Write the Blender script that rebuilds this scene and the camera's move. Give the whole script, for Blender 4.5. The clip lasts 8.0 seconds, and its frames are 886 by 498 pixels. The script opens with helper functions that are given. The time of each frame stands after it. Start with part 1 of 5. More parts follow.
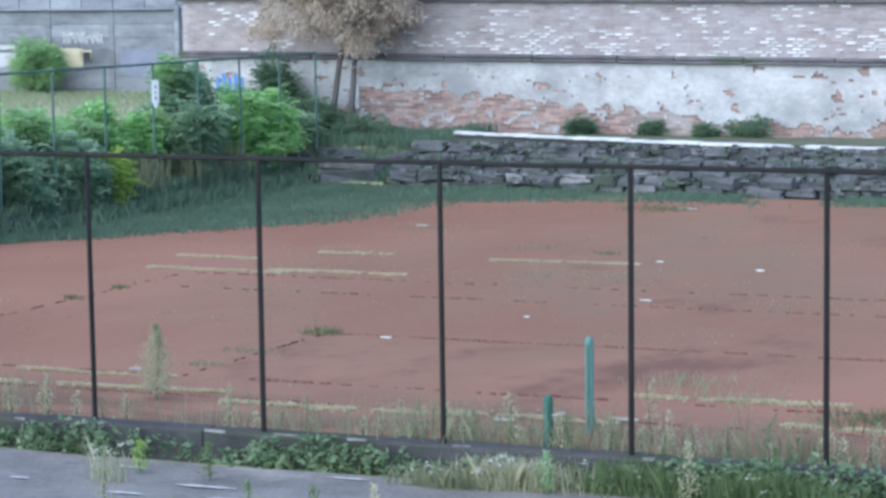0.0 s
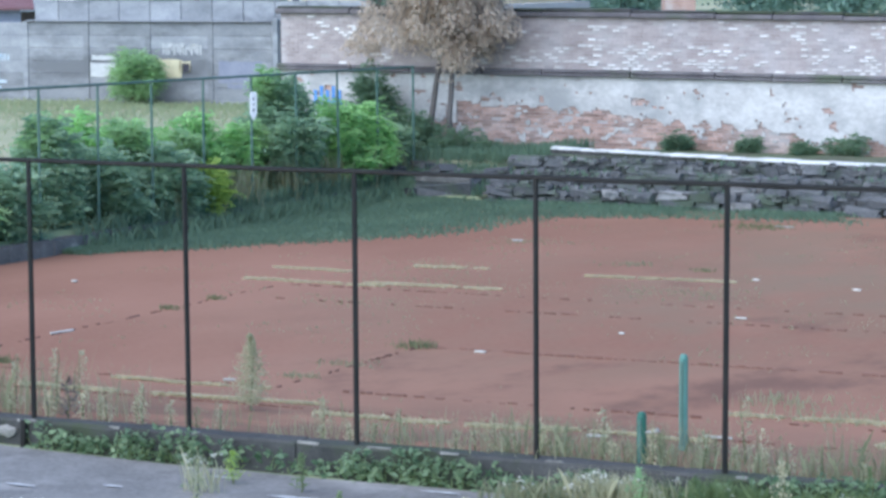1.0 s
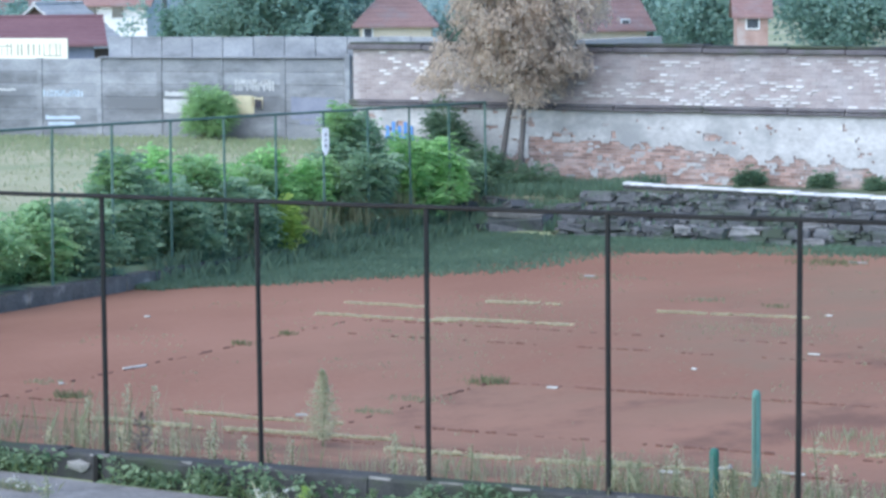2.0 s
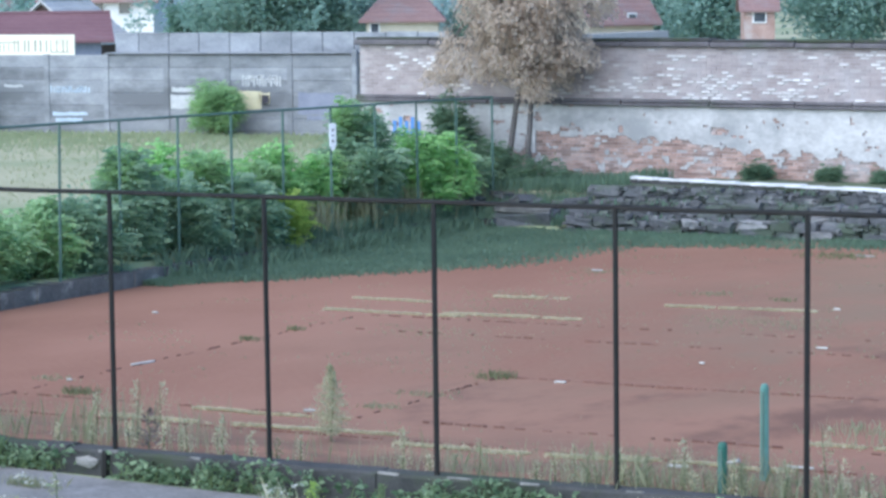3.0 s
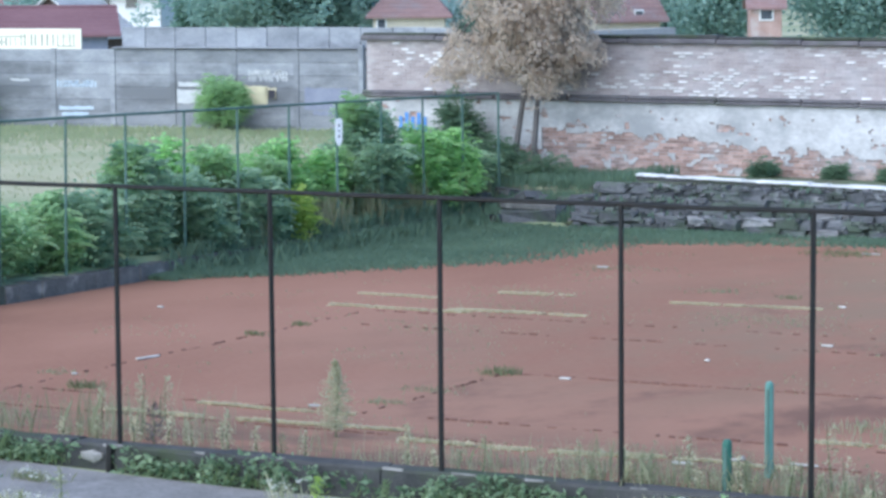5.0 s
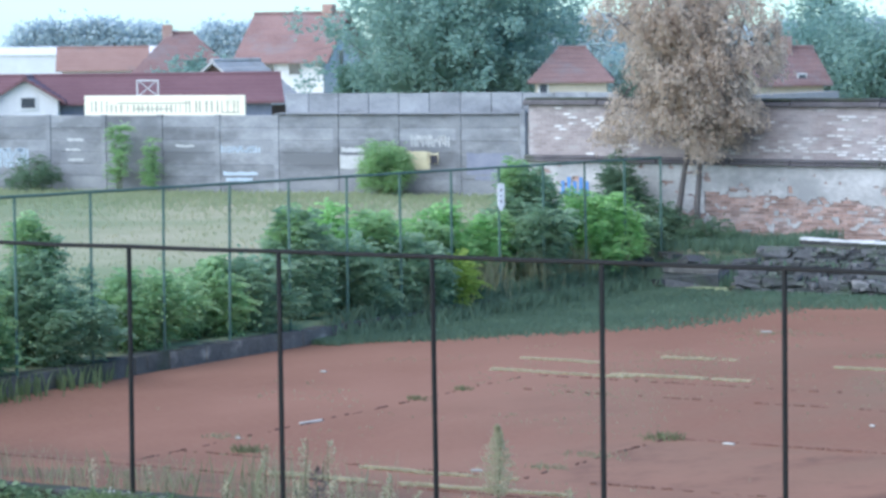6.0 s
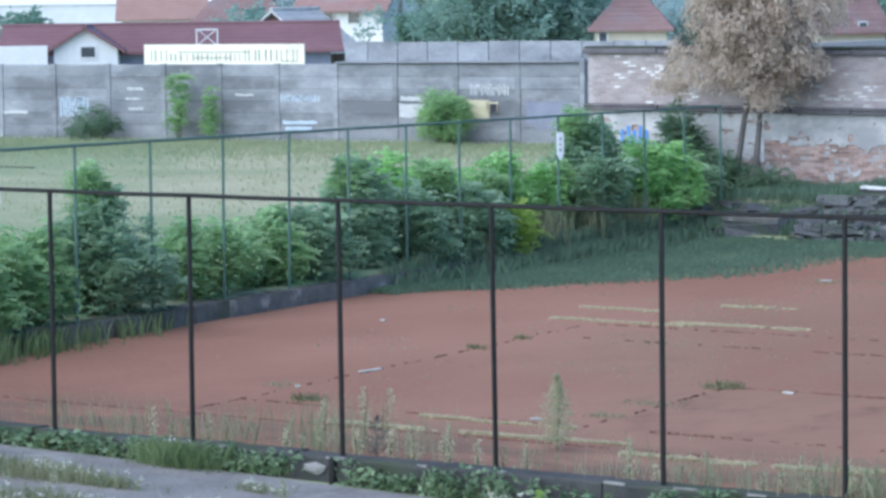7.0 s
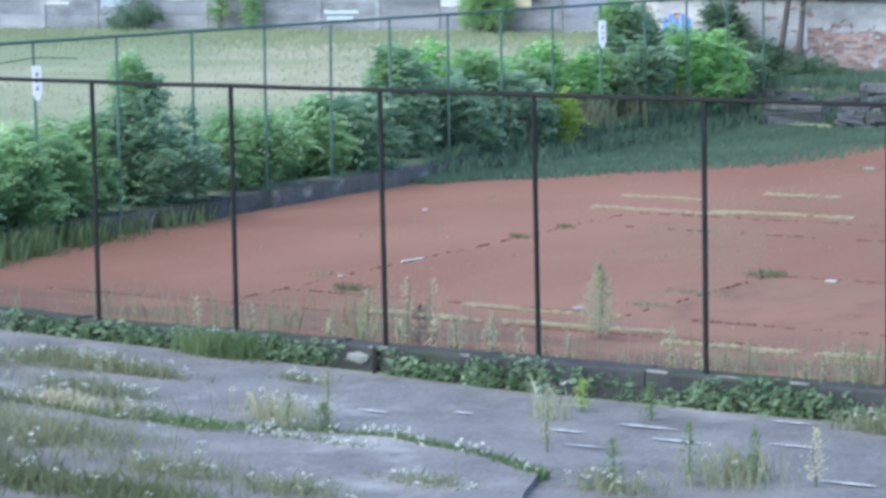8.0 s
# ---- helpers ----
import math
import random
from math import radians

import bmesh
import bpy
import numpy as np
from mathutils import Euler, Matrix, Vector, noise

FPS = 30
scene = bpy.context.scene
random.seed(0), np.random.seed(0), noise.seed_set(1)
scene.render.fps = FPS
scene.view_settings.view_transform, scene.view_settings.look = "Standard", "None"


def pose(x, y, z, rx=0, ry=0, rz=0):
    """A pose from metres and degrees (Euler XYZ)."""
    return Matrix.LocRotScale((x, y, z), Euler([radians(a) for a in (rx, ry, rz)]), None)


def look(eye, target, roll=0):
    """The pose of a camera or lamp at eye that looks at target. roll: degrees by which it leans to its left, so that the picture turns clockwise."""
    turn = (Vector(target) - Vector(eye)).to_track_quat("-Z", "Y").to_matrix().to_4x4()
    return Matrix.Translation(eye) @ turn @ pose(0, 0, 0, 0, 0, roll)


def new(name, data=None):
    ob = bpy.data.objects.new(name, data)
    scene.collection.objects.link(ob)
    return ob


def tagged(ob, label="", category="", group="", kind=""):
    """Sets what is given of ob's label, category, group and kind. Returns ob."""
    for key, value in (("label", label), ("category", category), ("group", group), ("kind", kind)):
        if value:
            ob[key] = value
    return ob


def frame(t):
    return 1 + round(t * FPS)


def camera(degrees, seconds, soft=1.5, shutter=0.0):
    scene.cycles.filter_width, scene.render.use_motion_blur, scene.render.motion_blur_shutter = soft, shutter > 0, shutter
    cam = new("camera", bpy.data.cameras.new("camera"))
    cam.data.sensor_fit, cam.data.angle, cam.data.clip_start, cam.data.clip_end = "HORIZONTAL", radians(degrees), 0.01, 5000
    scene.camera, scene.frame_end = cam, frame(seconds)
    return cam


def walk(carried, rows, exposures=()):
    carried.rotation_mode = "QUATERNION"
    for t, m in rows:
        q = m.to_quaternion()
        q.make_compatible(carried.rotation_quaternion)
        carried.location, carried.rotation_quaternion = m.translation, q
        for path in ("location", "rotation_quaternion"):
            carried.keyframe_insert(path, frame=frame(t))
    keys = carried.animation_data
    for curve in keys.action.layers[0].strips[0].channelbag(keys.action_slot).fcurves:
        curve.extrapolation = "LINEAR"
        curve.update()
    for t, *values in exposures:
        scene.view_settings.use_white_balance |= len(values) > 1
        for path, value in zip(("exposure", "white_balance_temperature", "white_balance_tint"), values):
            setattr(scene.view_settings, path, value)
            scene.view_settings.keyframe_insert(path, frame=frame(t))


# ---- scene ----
# ---------------------------------------------------------------- camera
cam = camera(17.82, 8.0, soft=3.0, shutter=0.3)
EYE = (17.67, -35.53, 5.55)
# seconds, yaw to the left of +y, pitch, roll
TURNS = [
    (0.0, 24.020, -6.287, -0.744), (0.3, 24.318, -6.157, -0.506), (0.5, 24.671, -6.276, -0.296),
    (0.7, 25.315, -6.262, -0.394), (1.0, 25.960, -5.977, -0.211), (1.2, 26.080, -5.484, -0.416),
    (1.5, 26.701, -5.321, -0.451), (2.0, 27.421, -5.248, -0.348), (2.2, 27.419, -5.299, -0.407),
    (3.3, 27.675, -5.374, -0.640), (3.5, 27.734, -5.427, -0.675), (4.0, 27.112, -5.673, -0.570),
    (4.2, 26.952, -5.515, -0.575), (5.3, 28.429, -5.248, -0.267), (5.5, 29.434, -4.673, -0.527),
    (5.6, 29.844, -4.547, -0.496), (5.7, 30.163, -4.476, -0.474), (5.8, 30.691, -4.360, -0.523),
    (6.0, 30.978, -4.094, -0.624), (6.2, 31.662, -4.013, -0.457), (6.4, 31.812, -3.985, -0.408),
    (6.5, 32.002, -4.207, -0.394), (6.6, 31.844, -4.607, -0.454), (6.8, 32.212, -4.834, -0.580),
    (7.0, 32.195, -5.118, -0.724), (7.2, 32.111, -5.356, -0.707), (7.5, 32.165, -5.980, -0.715),
    (7.7, 32.193, -6.723, -0.794), (7.8, 32.420, -6.905, -0.868), (8.0, 33.093, -7.346, -1.031),
]
walk(cam, [(t, pose(*EYE, 0, 0, yaw) @ pose(0, 0, 0, 90 + pitch, 0, 0) @ pose(0, 0, 0, 0, 0, roll)) for t, yaw, pitch, roll in TURNS], [(t, stops, 6400, 10) for t, stops in ((0.0, 1.5), (1.5, 1.58), (4.0, 1.58), (5.5, 1.6), (6.5, 1.42), (7.0, 1.48), (8.0, 1.72))])

# ---------------------------------------------------------------- light
world = bpy.data.worlds.new("sky")
scene.world = world
world.use_nodes = True
wn = world.node_tree.nodes
sky = wn.new("ShaderNodeTexSky")
sky.sky_type, sky.sun_disc = "NISHITA", False
sky.sun_elevation, sky.sun_rotation = radians(40), radians(203)
sky.air_density, sky.dust_density, sky.ozone_density = 1.0, 0.4, 2.5
wn["Background"].inputs["Strength"].default_value = 0.095
veil = wn.new("ShaderNodeMix")  # thin even cloud: the low sky loses its yellow
veil.data_type, veil.blend_type = "RGBA", "MULTIPLY"
veil.inputs["Factor"].default_value = 1.0
veil.inputs["B"].default_value = (0.54, 0.8, 1.02, 1)
world.node_tree.links.new(sky.outputs[0], veil.inputs["A"])
world.node_tree.links.new(veil.outputs["Result"], wn["Background"].inputs["Color"])
sun = new("sun", bpy.data.lights.new("sun", "SUN"))
sun.data.energy, sun.data.angle, sun.data.color = 1.7, radians(110), (1.0, 0.94, 0.86)
sun.matrix_world = look((-30, -70, 60), (0, 0, 0))

# ---------------------------------------------------------------- materials


def material(name, dark, light, scale=3.0, fine=40.0, rough=0.9, bump=0.3, depth=0.02, stain=None, stain_scale=0.3, stain_at=0.55, spread=0.0, island=False, metal=0.0, stretch=(1, 1, 1), gloss=0.3):
    """A worn surface: two scales of grain between two colours, stains, relief, and a spread of value from piece to piece."""
    m = bpy.data.materials.new(name)
    m.use_nodes = True
    n, link = m.node_tree.nodes, m.node_tree.links.new
    b = n["Principled BSDF"]
    b.inputs["Roughness"].default_value, b.inputs["Metallic"].default_value = rough, metal
    b.inputs["Specular IOR Level"].default_value = gloss
    co = n.new("ShaderNodeNewGeometry")
    mp = n.new("ShaderNodeMapping")
    mp.inputs["Scale"].default_value = stretch
    link(co.outputs["Position"], mp.inputs[0])

    def grain(s, detail=6):
        t = n.new("ShaderNodeTexNoise")
        t.inputs["Scale"].default_value, t.inputs["Detail"].default_value, t.inputs["Roughness"].default_value = s, detail, 0.65
        link(mp.outputs[0], t.inputs["Vector"])
        return t.outputs["Fac"]

    def ramp(fac, a, z, pa=0.3, pz=0.7):
        r = n.new("ShaderNodeValToRGB")
        r.color_ramp.elements[0].position, r.color_ramp.elements[1].position = pa, pz
        r.color_ramp.elements[0].color, r.color_ramp.elements[1].color = (*a, 1), (*z, 1)
        link(fac, r.inputs[0])
        return r.outputs[0]

    big, small = grain(scale), grain(fine, 4)
    mix = n.new("ShaderNodeMath")
    mix.operation = "MULTIPLY_ADD"
    link(small, mix.inputs[0])
    mix.inputs[1].default_value = 0.45
    half = n.new("ShaderNodeMath")
    half.operation = "MULTIPLY"
    link(big, half.inputs[0])
    half.inputs[1].default_value = 0.55
    link(half.outputs[0], mix.inputs[2])
    colour = ramp(mix.outputs[0], dark, light, 0.36, 0.64)
    if stain:
        s = n.new("ShaderNodeMix")
        s.data_type = "RGBA"
        link(ramp(grain(stain_scale, 8), (0, 0, 0), (1, 1, 1), stain_at, stain_at + 0.12), s.inputs["Factor"])
        link(colour, s.inputs["A"])
        s.inputs["B"].default_value = (*stain, 1)
        colour = s.outputs["Result"]
    if spread:
        if island:
            src = co.outputs["Random Per Island"]
        else:
            src = n.new("ShaderNodeObjectInfo").outputs["Random"]
        v = n.new("ShaderNodeMapRange")
        v.inputs["To Min"].default_value, v.inputs["To Max"].default_value = 1 - spread, 1 + spread
        link(src, v.inputs[0])
        h = n.new("ShaderNodeHueSaturation")
        link(v.outputs[0], h.inputs["Value"])
        link(colour, h.inputs["Color"])
        colour = h.outputs[0]
    link(colour, b.inputs["Base Color"])
    bp = n.new("ShaderNodeBump")
    bp.inputs["Strength"].default_value, bp.inputs["Distance"].default_value = bump, depth
    link(mix.outputs[0], bp.inputs["Height"])
    link(bp.outputs[0], b.inputs["Normal"])
    return m


def leafy(name, dark, light, rough=0.6, patch=0.6, single=0.5):
    """Leaves: each one its own shade, with larger light and dark patches, a little light passing through."""
    m = bpy.data.materials.new(name)
    m.use_nodes = True
    n, link = m.node_tree.nodes, m.node_tree.links.new
    b, out = n["Principled BSDF"], n["Material Output"]
    g = n.new("ShaderNodeNewGeometry")
    t = n.new("ShaderNodeTexNoise")
    t.inputs["Scale"].default_value, t.inputs["Detail"].default_value = patch, 3
    link(g.outputs["Position"], t.inputs["Vector"])
    a = n.new("ShaderNodeMath")
    a.operation = "MULTIPLY_ADD"
    link(g.outputs["Random Per Island"], a.inputs[0])
    a.inputs[1].default_value = single
    s = n.new("ShaderNodeMath")
    s.operation = "SUBTRACT"
    link(t.outputs["Fac"], s.inputs[0])
    s.inputs[1].default_value = 0.5 * single
    link(s.outputs[0], a.inputs[2])
    r = n.new("ShaderNodeValToRGB")
    r.color_ramp.elements[0].position, r.color_ramp.elements[1].position = 0.15, 0.85
    r.color_ramp.elements[0].color, r.color_ramp.elements[1].color = (*dark, 1), (*light, 1)
    link(a.outputs[0], r.inputs[0])
    link(r.outputs[0], b.inputs["Base Color"])
    b.inputs["Roughness"].default_value, b.inputs["Specular IOR Level"].default_value = rough, 0.25
    tr = n.new("ShaderNodeBsdfTranslucent")
    link(r.outputs[0], tr.inputs["Color"])
    mx = n.new("ShaderNodeMixShader")
    mx.inputs[0].default_value = 0.5
    link(b.outputs[0], mx.inputs[1])
    link(tr.outputs[0], mx.inputs[2])
    link(mx.outputs[0], out.inputs["Surface"])
    return m


def clay_ground(name):
    """Red clay: fine grain, wide soft tone changes, a grey-brown film of old moss in broad patches, thicker to the middle of the court."""
    m = bpy.data.materials.new(name)
    m.use_nodes = True
    n, link = m.node_tree.nodes, m.node_tree.links.new
    b = n["Principled BSDF"]
    b.inputs["Roughness"].default_value, b.inputs["Specular IOR Level"].default_value = 0.95, 0.2
    g = n.new("ShaderNodeNewGeometry")

    def fac(scale, detail, lo, hi, stretch=(1, 1, 1), rough=0.6):
        mp = n.new("ShaderNodeMapping")
        mp.inputs["Scale"].default_value = stretch
        link(g.outputs["Position"], mp.inputs[0])
        t = n.new("ShaderNodeTexNoise")
        t.inputs["Scale"].default_value, t.inputs["Detail"].default_value, t.inputs["Roughness"].default_value = scale, detail, rough
        link(mp.outputs[0], t.inputs["Vector"])
        r = n.new("ShaderNodeMapRange")
        r.interpolation_type = "SMOOTHSTEP"
        r.inputs["From Min"].default_value, r.inputs["From Max"].default_value = lo, hi
        link(t.outputs["Fac"], r.inputs[0])
        return r.outputs[0], t.outputs["Fac"]

    def blend(f, a, c):
        x = n.new("ShaderNodeMix")
        x.data_type = "RGBA"
        link(f, x.inputs["Factor"])
        for v, sock in ((a, "A"), (c, "B")):
            if isinstance(v, tuple):
                x.inputs[sock].default_value = (*v, 1)
            else:
                link(v, x.inputs[sock])
        return x.outputs["Result"]

    def times(a, c):
        x = n.new("ShaderNodeMath")
        x.operation = "MULTIPLY"
        for i, v in enumerate((a, c)):
            if isinstance(v, float):
                x.inputs[i].default_value = v
            else:
                link(v, x.inputs[i])
        return x.outputs[0]

    wide, _ = fac(0.16, 4, 0.36, 0.66, (1, 0.6, 1))
    fine, height = fac(9, 5, 0.3, 0.7)
    colour = blend(wide, (0.238, 0.117, 0.078), (0.31, 0.162, 0.112))
    colour = blend(times(fine, 0.35), colour, (0.335, 0.187, 0.131))
    # film of moss and silt
    pos = n.new("ShaderNodeSeparateXYZ")
    link(g.outputs["Position"], pos.inputs[0])
    east = n.new("ShaderNodeMapRange")
    east.interpolation_type = "SMOOTHSTEP"
    east.inputs["From Min"].default_value, east.inputs["From Max"].default_value = -7.5, 4.0
    link(pos.outputs[0], east.inputs[0])
    north = n.new("ShaderNodeMapRange")
    north.interpolation_type = "SMOOTHSTEP"
    north.inputs["From Min"].default_value, north.inputs["From Max"].default_value = -4.0, 4.5
    north.inputs["To Min"].default_value = 0.25
    link(pos.outputs[1], north.inputs[0])
    worn = n.new("ShaderNodeMapRange")
    worn.interpolation_type = "SMOOTHSTEP"
    worn.inputs["From Min"].default_value, worn.inputs["From Max"].default_value = 2.5, 8.0
    worn.inputs["To Min"].default_value, worn.inputs["To Max"].default_value = 1.0, 0.3
    link(pos.outputs[0], worn.inputs[0])
    moss, _ = fac(0.2, 6, 0.36, 0.62, (1, 0.55, 1), 0.7)
    colour = blend(times(times(times(moss, worn.outputs[0]), times(east.outputs[0], north.outputs[0])), 0.9), colour, (0.215, 0.158, 0.106))
    damp, _ = fac(0.33, 7, 0.52, 0.68, (0.8, 0.5, 1), 0.72)
    colour = blend(times(times(damp, east.outputs[0]), 0.85), colour, (0.155, 0.086, 0.063))
    # dirt and rotted leaves gathered along the foot of the near fence
    near = n.new("ShaderNodeMapRange")
    near.interpolation_type = "SMOOTHSTEP"
    near.inputs["From Min"].default_value, near.inputs["From Max"].default_value = -3.2, -7.2
    link(pos.outputs[1], near.inputs[0])
    dirt, _ = fac(0.9, 6, 0.34, 0.6, (0.5, 1.2, 1), 0.7)
    colour = blend(times(times(dirt, near.outputs[0]), 0.85), colour, (0.14, 0.096, 0.07))
    specks, _ = fac(26, 2, 0.66, 0.74)
    colour = blend(times(specks, 0.5), colour, (0.2, 0.15, 0.1))
    link(colour, b.inputs["Base Color"])
    bp = n.new("ShaderNodeBump")
    bp.inputs["Strength"].default_value, bp.inputs["Distance"].default_value = 0.4, 0.02
    link(height, bp.inputs["Height"])
    link(bp.outputs[0], b.inputs["Normal"])
    return m


M = {
    "clay": clay_ground("clay"),
    "asphalt": material("asphalt", (0.125, 0.122, 0.118), (0.262, 0.258, 0.252), 1.3, 22, 0.8, 0.5, 0.012, (0.38, 0.378, 0.372), 0.4, 0.55, stretch=(0.8, 0.8, 1)),
    "field": material("field", (0.32, 0.325, 0.205), (0.43, 0.415, 0.29), 0.25, 2.5, 0.95, 0.5, 0.05, (0.23, 0.285, 0.16), 0.055, 0.46),
    "kerb": material("kerb concrete", (0.035, 0.038, 0.038), (0.09, 0.09, 0.09), 1.5, 30, 0.92, 0.7, 0.02, (0.05, 0.065, 0.04), 0.8, 0.5),
    "kerb_light": material("pale worn concrete", (0.085, 0.088, 0.085), (0.19, 0.188, 0.18), 1.6, 25, 0.92, 0.7, 0.02, (0.36, 0.35, 0.325), 1.3, 0.57),
    "kerb_side": material("grey stained concrete", (0.06, 0.065, 0.062), (0.16, 0.16, 0.15), 1.5, 25, 0.92, 0.7, 0.02, (0.07, 0.085, 0.06), 0.9, 0.5),
    "post": material("rusty dark steel", (0.009, 0.01, 0.01), (0.024, 0.023, 0.022), 3, 50, 0.55, 0.3, 0.004, (0.04, 0.03, 0.026), 1.2, 0.62, metal=0.2),
    "post_green": material("faded green steel", (0.05, 0.12, 0.1), (0.12, 0.2, 0.17), 3, 50, 0.6, 0.3, 0.004, (0.06, 0.08, 0.075), 0.9, 0.56),
    "net_green": material("green painted steel", (0.08, 0.22, 0.19), (0.16, 0.33, 0.29), 4, 60, 0.5, 0.2, 0.004, (0.1, 0.2, 0.17), 3, 0.6),
    "net_dark": material("dark green painted steel", (0.02, 0.1, 0.075), (0.045, 0.16, 0.12), 4, 60, 0.5, 0.2, 0.004, (0.03, 0.07, 0.05), 3, 0.6),
    "white": material("white enamel", (0.6, 0.62, 0.62), (0.8, 0.82, 0.82), 4, 40, 0.6, 0.2, 0.004, (0.4, 0.42, 0.42), 5, 0.6),
    "brick_pale": material("weathered brick", (0.33, 0.28, 0.28), (0.47, 0.42, 0.42), 1.2, 22, 0.95, 0.6, 0.01, (0.42, 0.39, 0.4), 0.6, 0.5, spread=0.14, island=True),
    "brick_part": material("weathered single brick", (0.3, 0.235, 0.225), (0.46, 0.385, 0.375), 1.2, 22, 0.95, 0.6, 0.01, (0.36, 0.32, 0.32), 0.6, 0.52, spread=0.18),
    "brick_white": material("whitewashed brick", (0.58, 0.57, 0.57), (0.78, 0.77, 0.77), 2, 30, 0.9, 0.4, 0.01, spread=0.16),
    "brick_red": material("exposed red brick", (0.29, 0.175, 0.145), (0.5, 0.36, 0.315), 1.0, 20, 0.95, 0.7, 0.012, (0.46, 0.39, 0.37), 0.55, 0.5, spread=0.3, island=True),
    "mortar": material("old mortar", (0.36, 0.33, 0.33), (0.5, 0.47, 0.47), 2, 30, 0.95, 0.6, 0.01),
    "plaster": material("whitewashed plaster", (0.4, 0.395, 0.395), (0.64, 0.635, 0.63), 1.1, 9, 0.95, 0.7, 0.02, (0.34, 0.345, 0.35), 0.4, 0.49, stretch=(0.8, 1, 1.2)),
    "coping": material("dark coping stone", (0.085, 0.08, 0.09), (0.19, 0.18, 0.19), 1.5, 25, 0.95, 0.7, 0.015, (0.1, 0.12, 0.09), 0.6, 0.55),
    "stone": material("dark mossy stone", (0.06, 0.066, 0.073), (0.15, 0.156, 0.164), 2.2, 18, 0.95, 0.9, 0.04, (0.075, 0.1, 0.075), 0.9, 0.5, spread=0.25),
    "rubble": material("broken dark stones", (0.06, 0.065, 0.07), (0.19, 0.195, 0.2), 3, 20, 0.95, 0.8, 0.03, (0.08, 0.1, 0.08), 1.0, 0.5, spread=0.5, island=True),
    "stone_pale": material("pale broken stone", (0.17, 0.175, 0.18), (0.33, 0.33, 0.33), 2.4, 18, 0.95, 0.8, 0.03, (0.1, 0.11, 0.11), 1.2, 0.5, spread=0.2),
    "panel": material("grey concrete panel", (0.21, 0.225, 0.25), (0.35, 0.365, 0.385), 0.9, 14, 0.92, 0.6, 0.015, (0.18, 0.19, 0.205), 0.35, 0.47, spread=0.16, stretch=(1, 1, 2.2)),
    "panel_pale": material("pale concrete board", (0.22, 0.24, 0.265), (0.36, 0.38, 0.405), 1.3, 14, 0.92, 0.5, 0.012, (0.19, 0.205, 0.225), 0.45, 0.5, spread=0.14, stretch=(1, 1, 1.7)),
    "paint_blue": material("pale blue spray paint", (0.38, 0.48, 0.58), (0.53, 0.62, 0.7), 3, 20, 0.8, 0.1, 0.002, (0.33, 0.36, 0.4), 1.5, 0.56),
    "paint_deep": material("blue spray paint", (0.06, 0.2, 0.5), (0.15, 0.33, 0.65), 3, 20, 0.8, 0.1, 0.002),
    "paint_white": material("white spray paint", (0.42, 0.44, 0.45), (0.62, 0.63, 0.64), 3, 20, 0.8, 0.1, 0.002, (0.33, 0.34, 0.36), 1.5, 0.55),
    "paint_cream": material("cream paint", (0.6, 0.55, 0.38), (0.78, 0.72, 0.5), 3, 20, 0.8, 0.1, 0.002),
    "paint_dark": material("dark spray paint", (0.03, 0.03, 0.04), (0.08, 0.08, 0.1), 3, 20, 0.8, 0.1, 0.002),
    "paint_slate": material("slate spray paint", (0.2, 0.22, 0.29), (0.29, 0.31, 0.38), 2, 20, 0.85, 0.1, 0.002),
    "sign": material("cream sign board", (0.78, 0.75, 0.6), (0.88, 0.86, 0.72), 1, 20, 0.7, 0.1, 0.003, (0.66, 0.64, 0.52), 0.9, 0.6),
    "sign_ink": material("faded dark lettering", (0.24, 0.25, 0.22), (0.4, 0.4, 0.34), 2, 20, 0.8, 0.1, 0.002),
    "roof_red": material("old red roof tile", (0.2, 0.125, 0.12), (0.29, 0.19, 0.18), 0.8, 8, 0.9, 0.8, 0.05, (0.24, 0.19, 0.19), 0.5, 0.5, spread=0.1),
    "roof_orange": material("orange roof tile", (0.29, 0.175, 0.15), (0.38, 0.25, 0.215), 0.8, 8, 0.9, 0.8, 0.05, (0.26, 0.19, 0.175), 0.3, 0.55),
    "roof_maroon": material("maroon sheet roof", (0.165, 0.085, 0.095), (0.225, 0.125, 0.135), 0.4, 6, 0.6, 0.3, 0.02, (0.21, 0.145, 0.155), 0.3, 0.6),
    "roof_grey": material("grey fibre-cement roof", (0.36, 0.37, 0.38), (0.56, 0.57, 0.58), 0.8, 7, 0.9, 0.6, 0.04, (0.34, 0.31, 0.3), 0.6, 0.55),
    "wall_white": material("white house plaster", (0.68, 0.69, 0.7), (0.82, 0.83, 0.83), 0.6, 10, 0.9, 0.2, 0.01),
    "wall_yellow": material("cream house plaster", (0.5, 0.45, 0.36), (0.64, 0.58, 0.47), 0.6, 10, 0.9, 0.2, 0.01, (0.42, 0.38, 0.32), 0.5, 0.58),
    "wall_slate": material("blue-grey render", (0.19, 0.22, 0.3), (0.28, 0.31, 0.39), 0.5, 10, 0.9, 0.3, 0.01, (0.33, 0.36, 0.42), 0.4, 0.58),
    "wood": material("dark weathered wood", (0.06, 0.04, 0.035), (0.14, 0.1, 0.085), 2, 20, 0.9, 0.4, 0.01),
    "glass": material("window glass", (0.05, 0.06, 0.07), (0.1, 0.11, 0.13), 0.5, 3, 0.08, 0.0, 0.001, gloss=0.6),
    "bark": material("grey bark", (0.075, 0.068, 0.066), (0.17, 0.155, 0.15), 3, 30, 0.95, 0.8, 0.02, stretch=(1, 1, 0.3)),
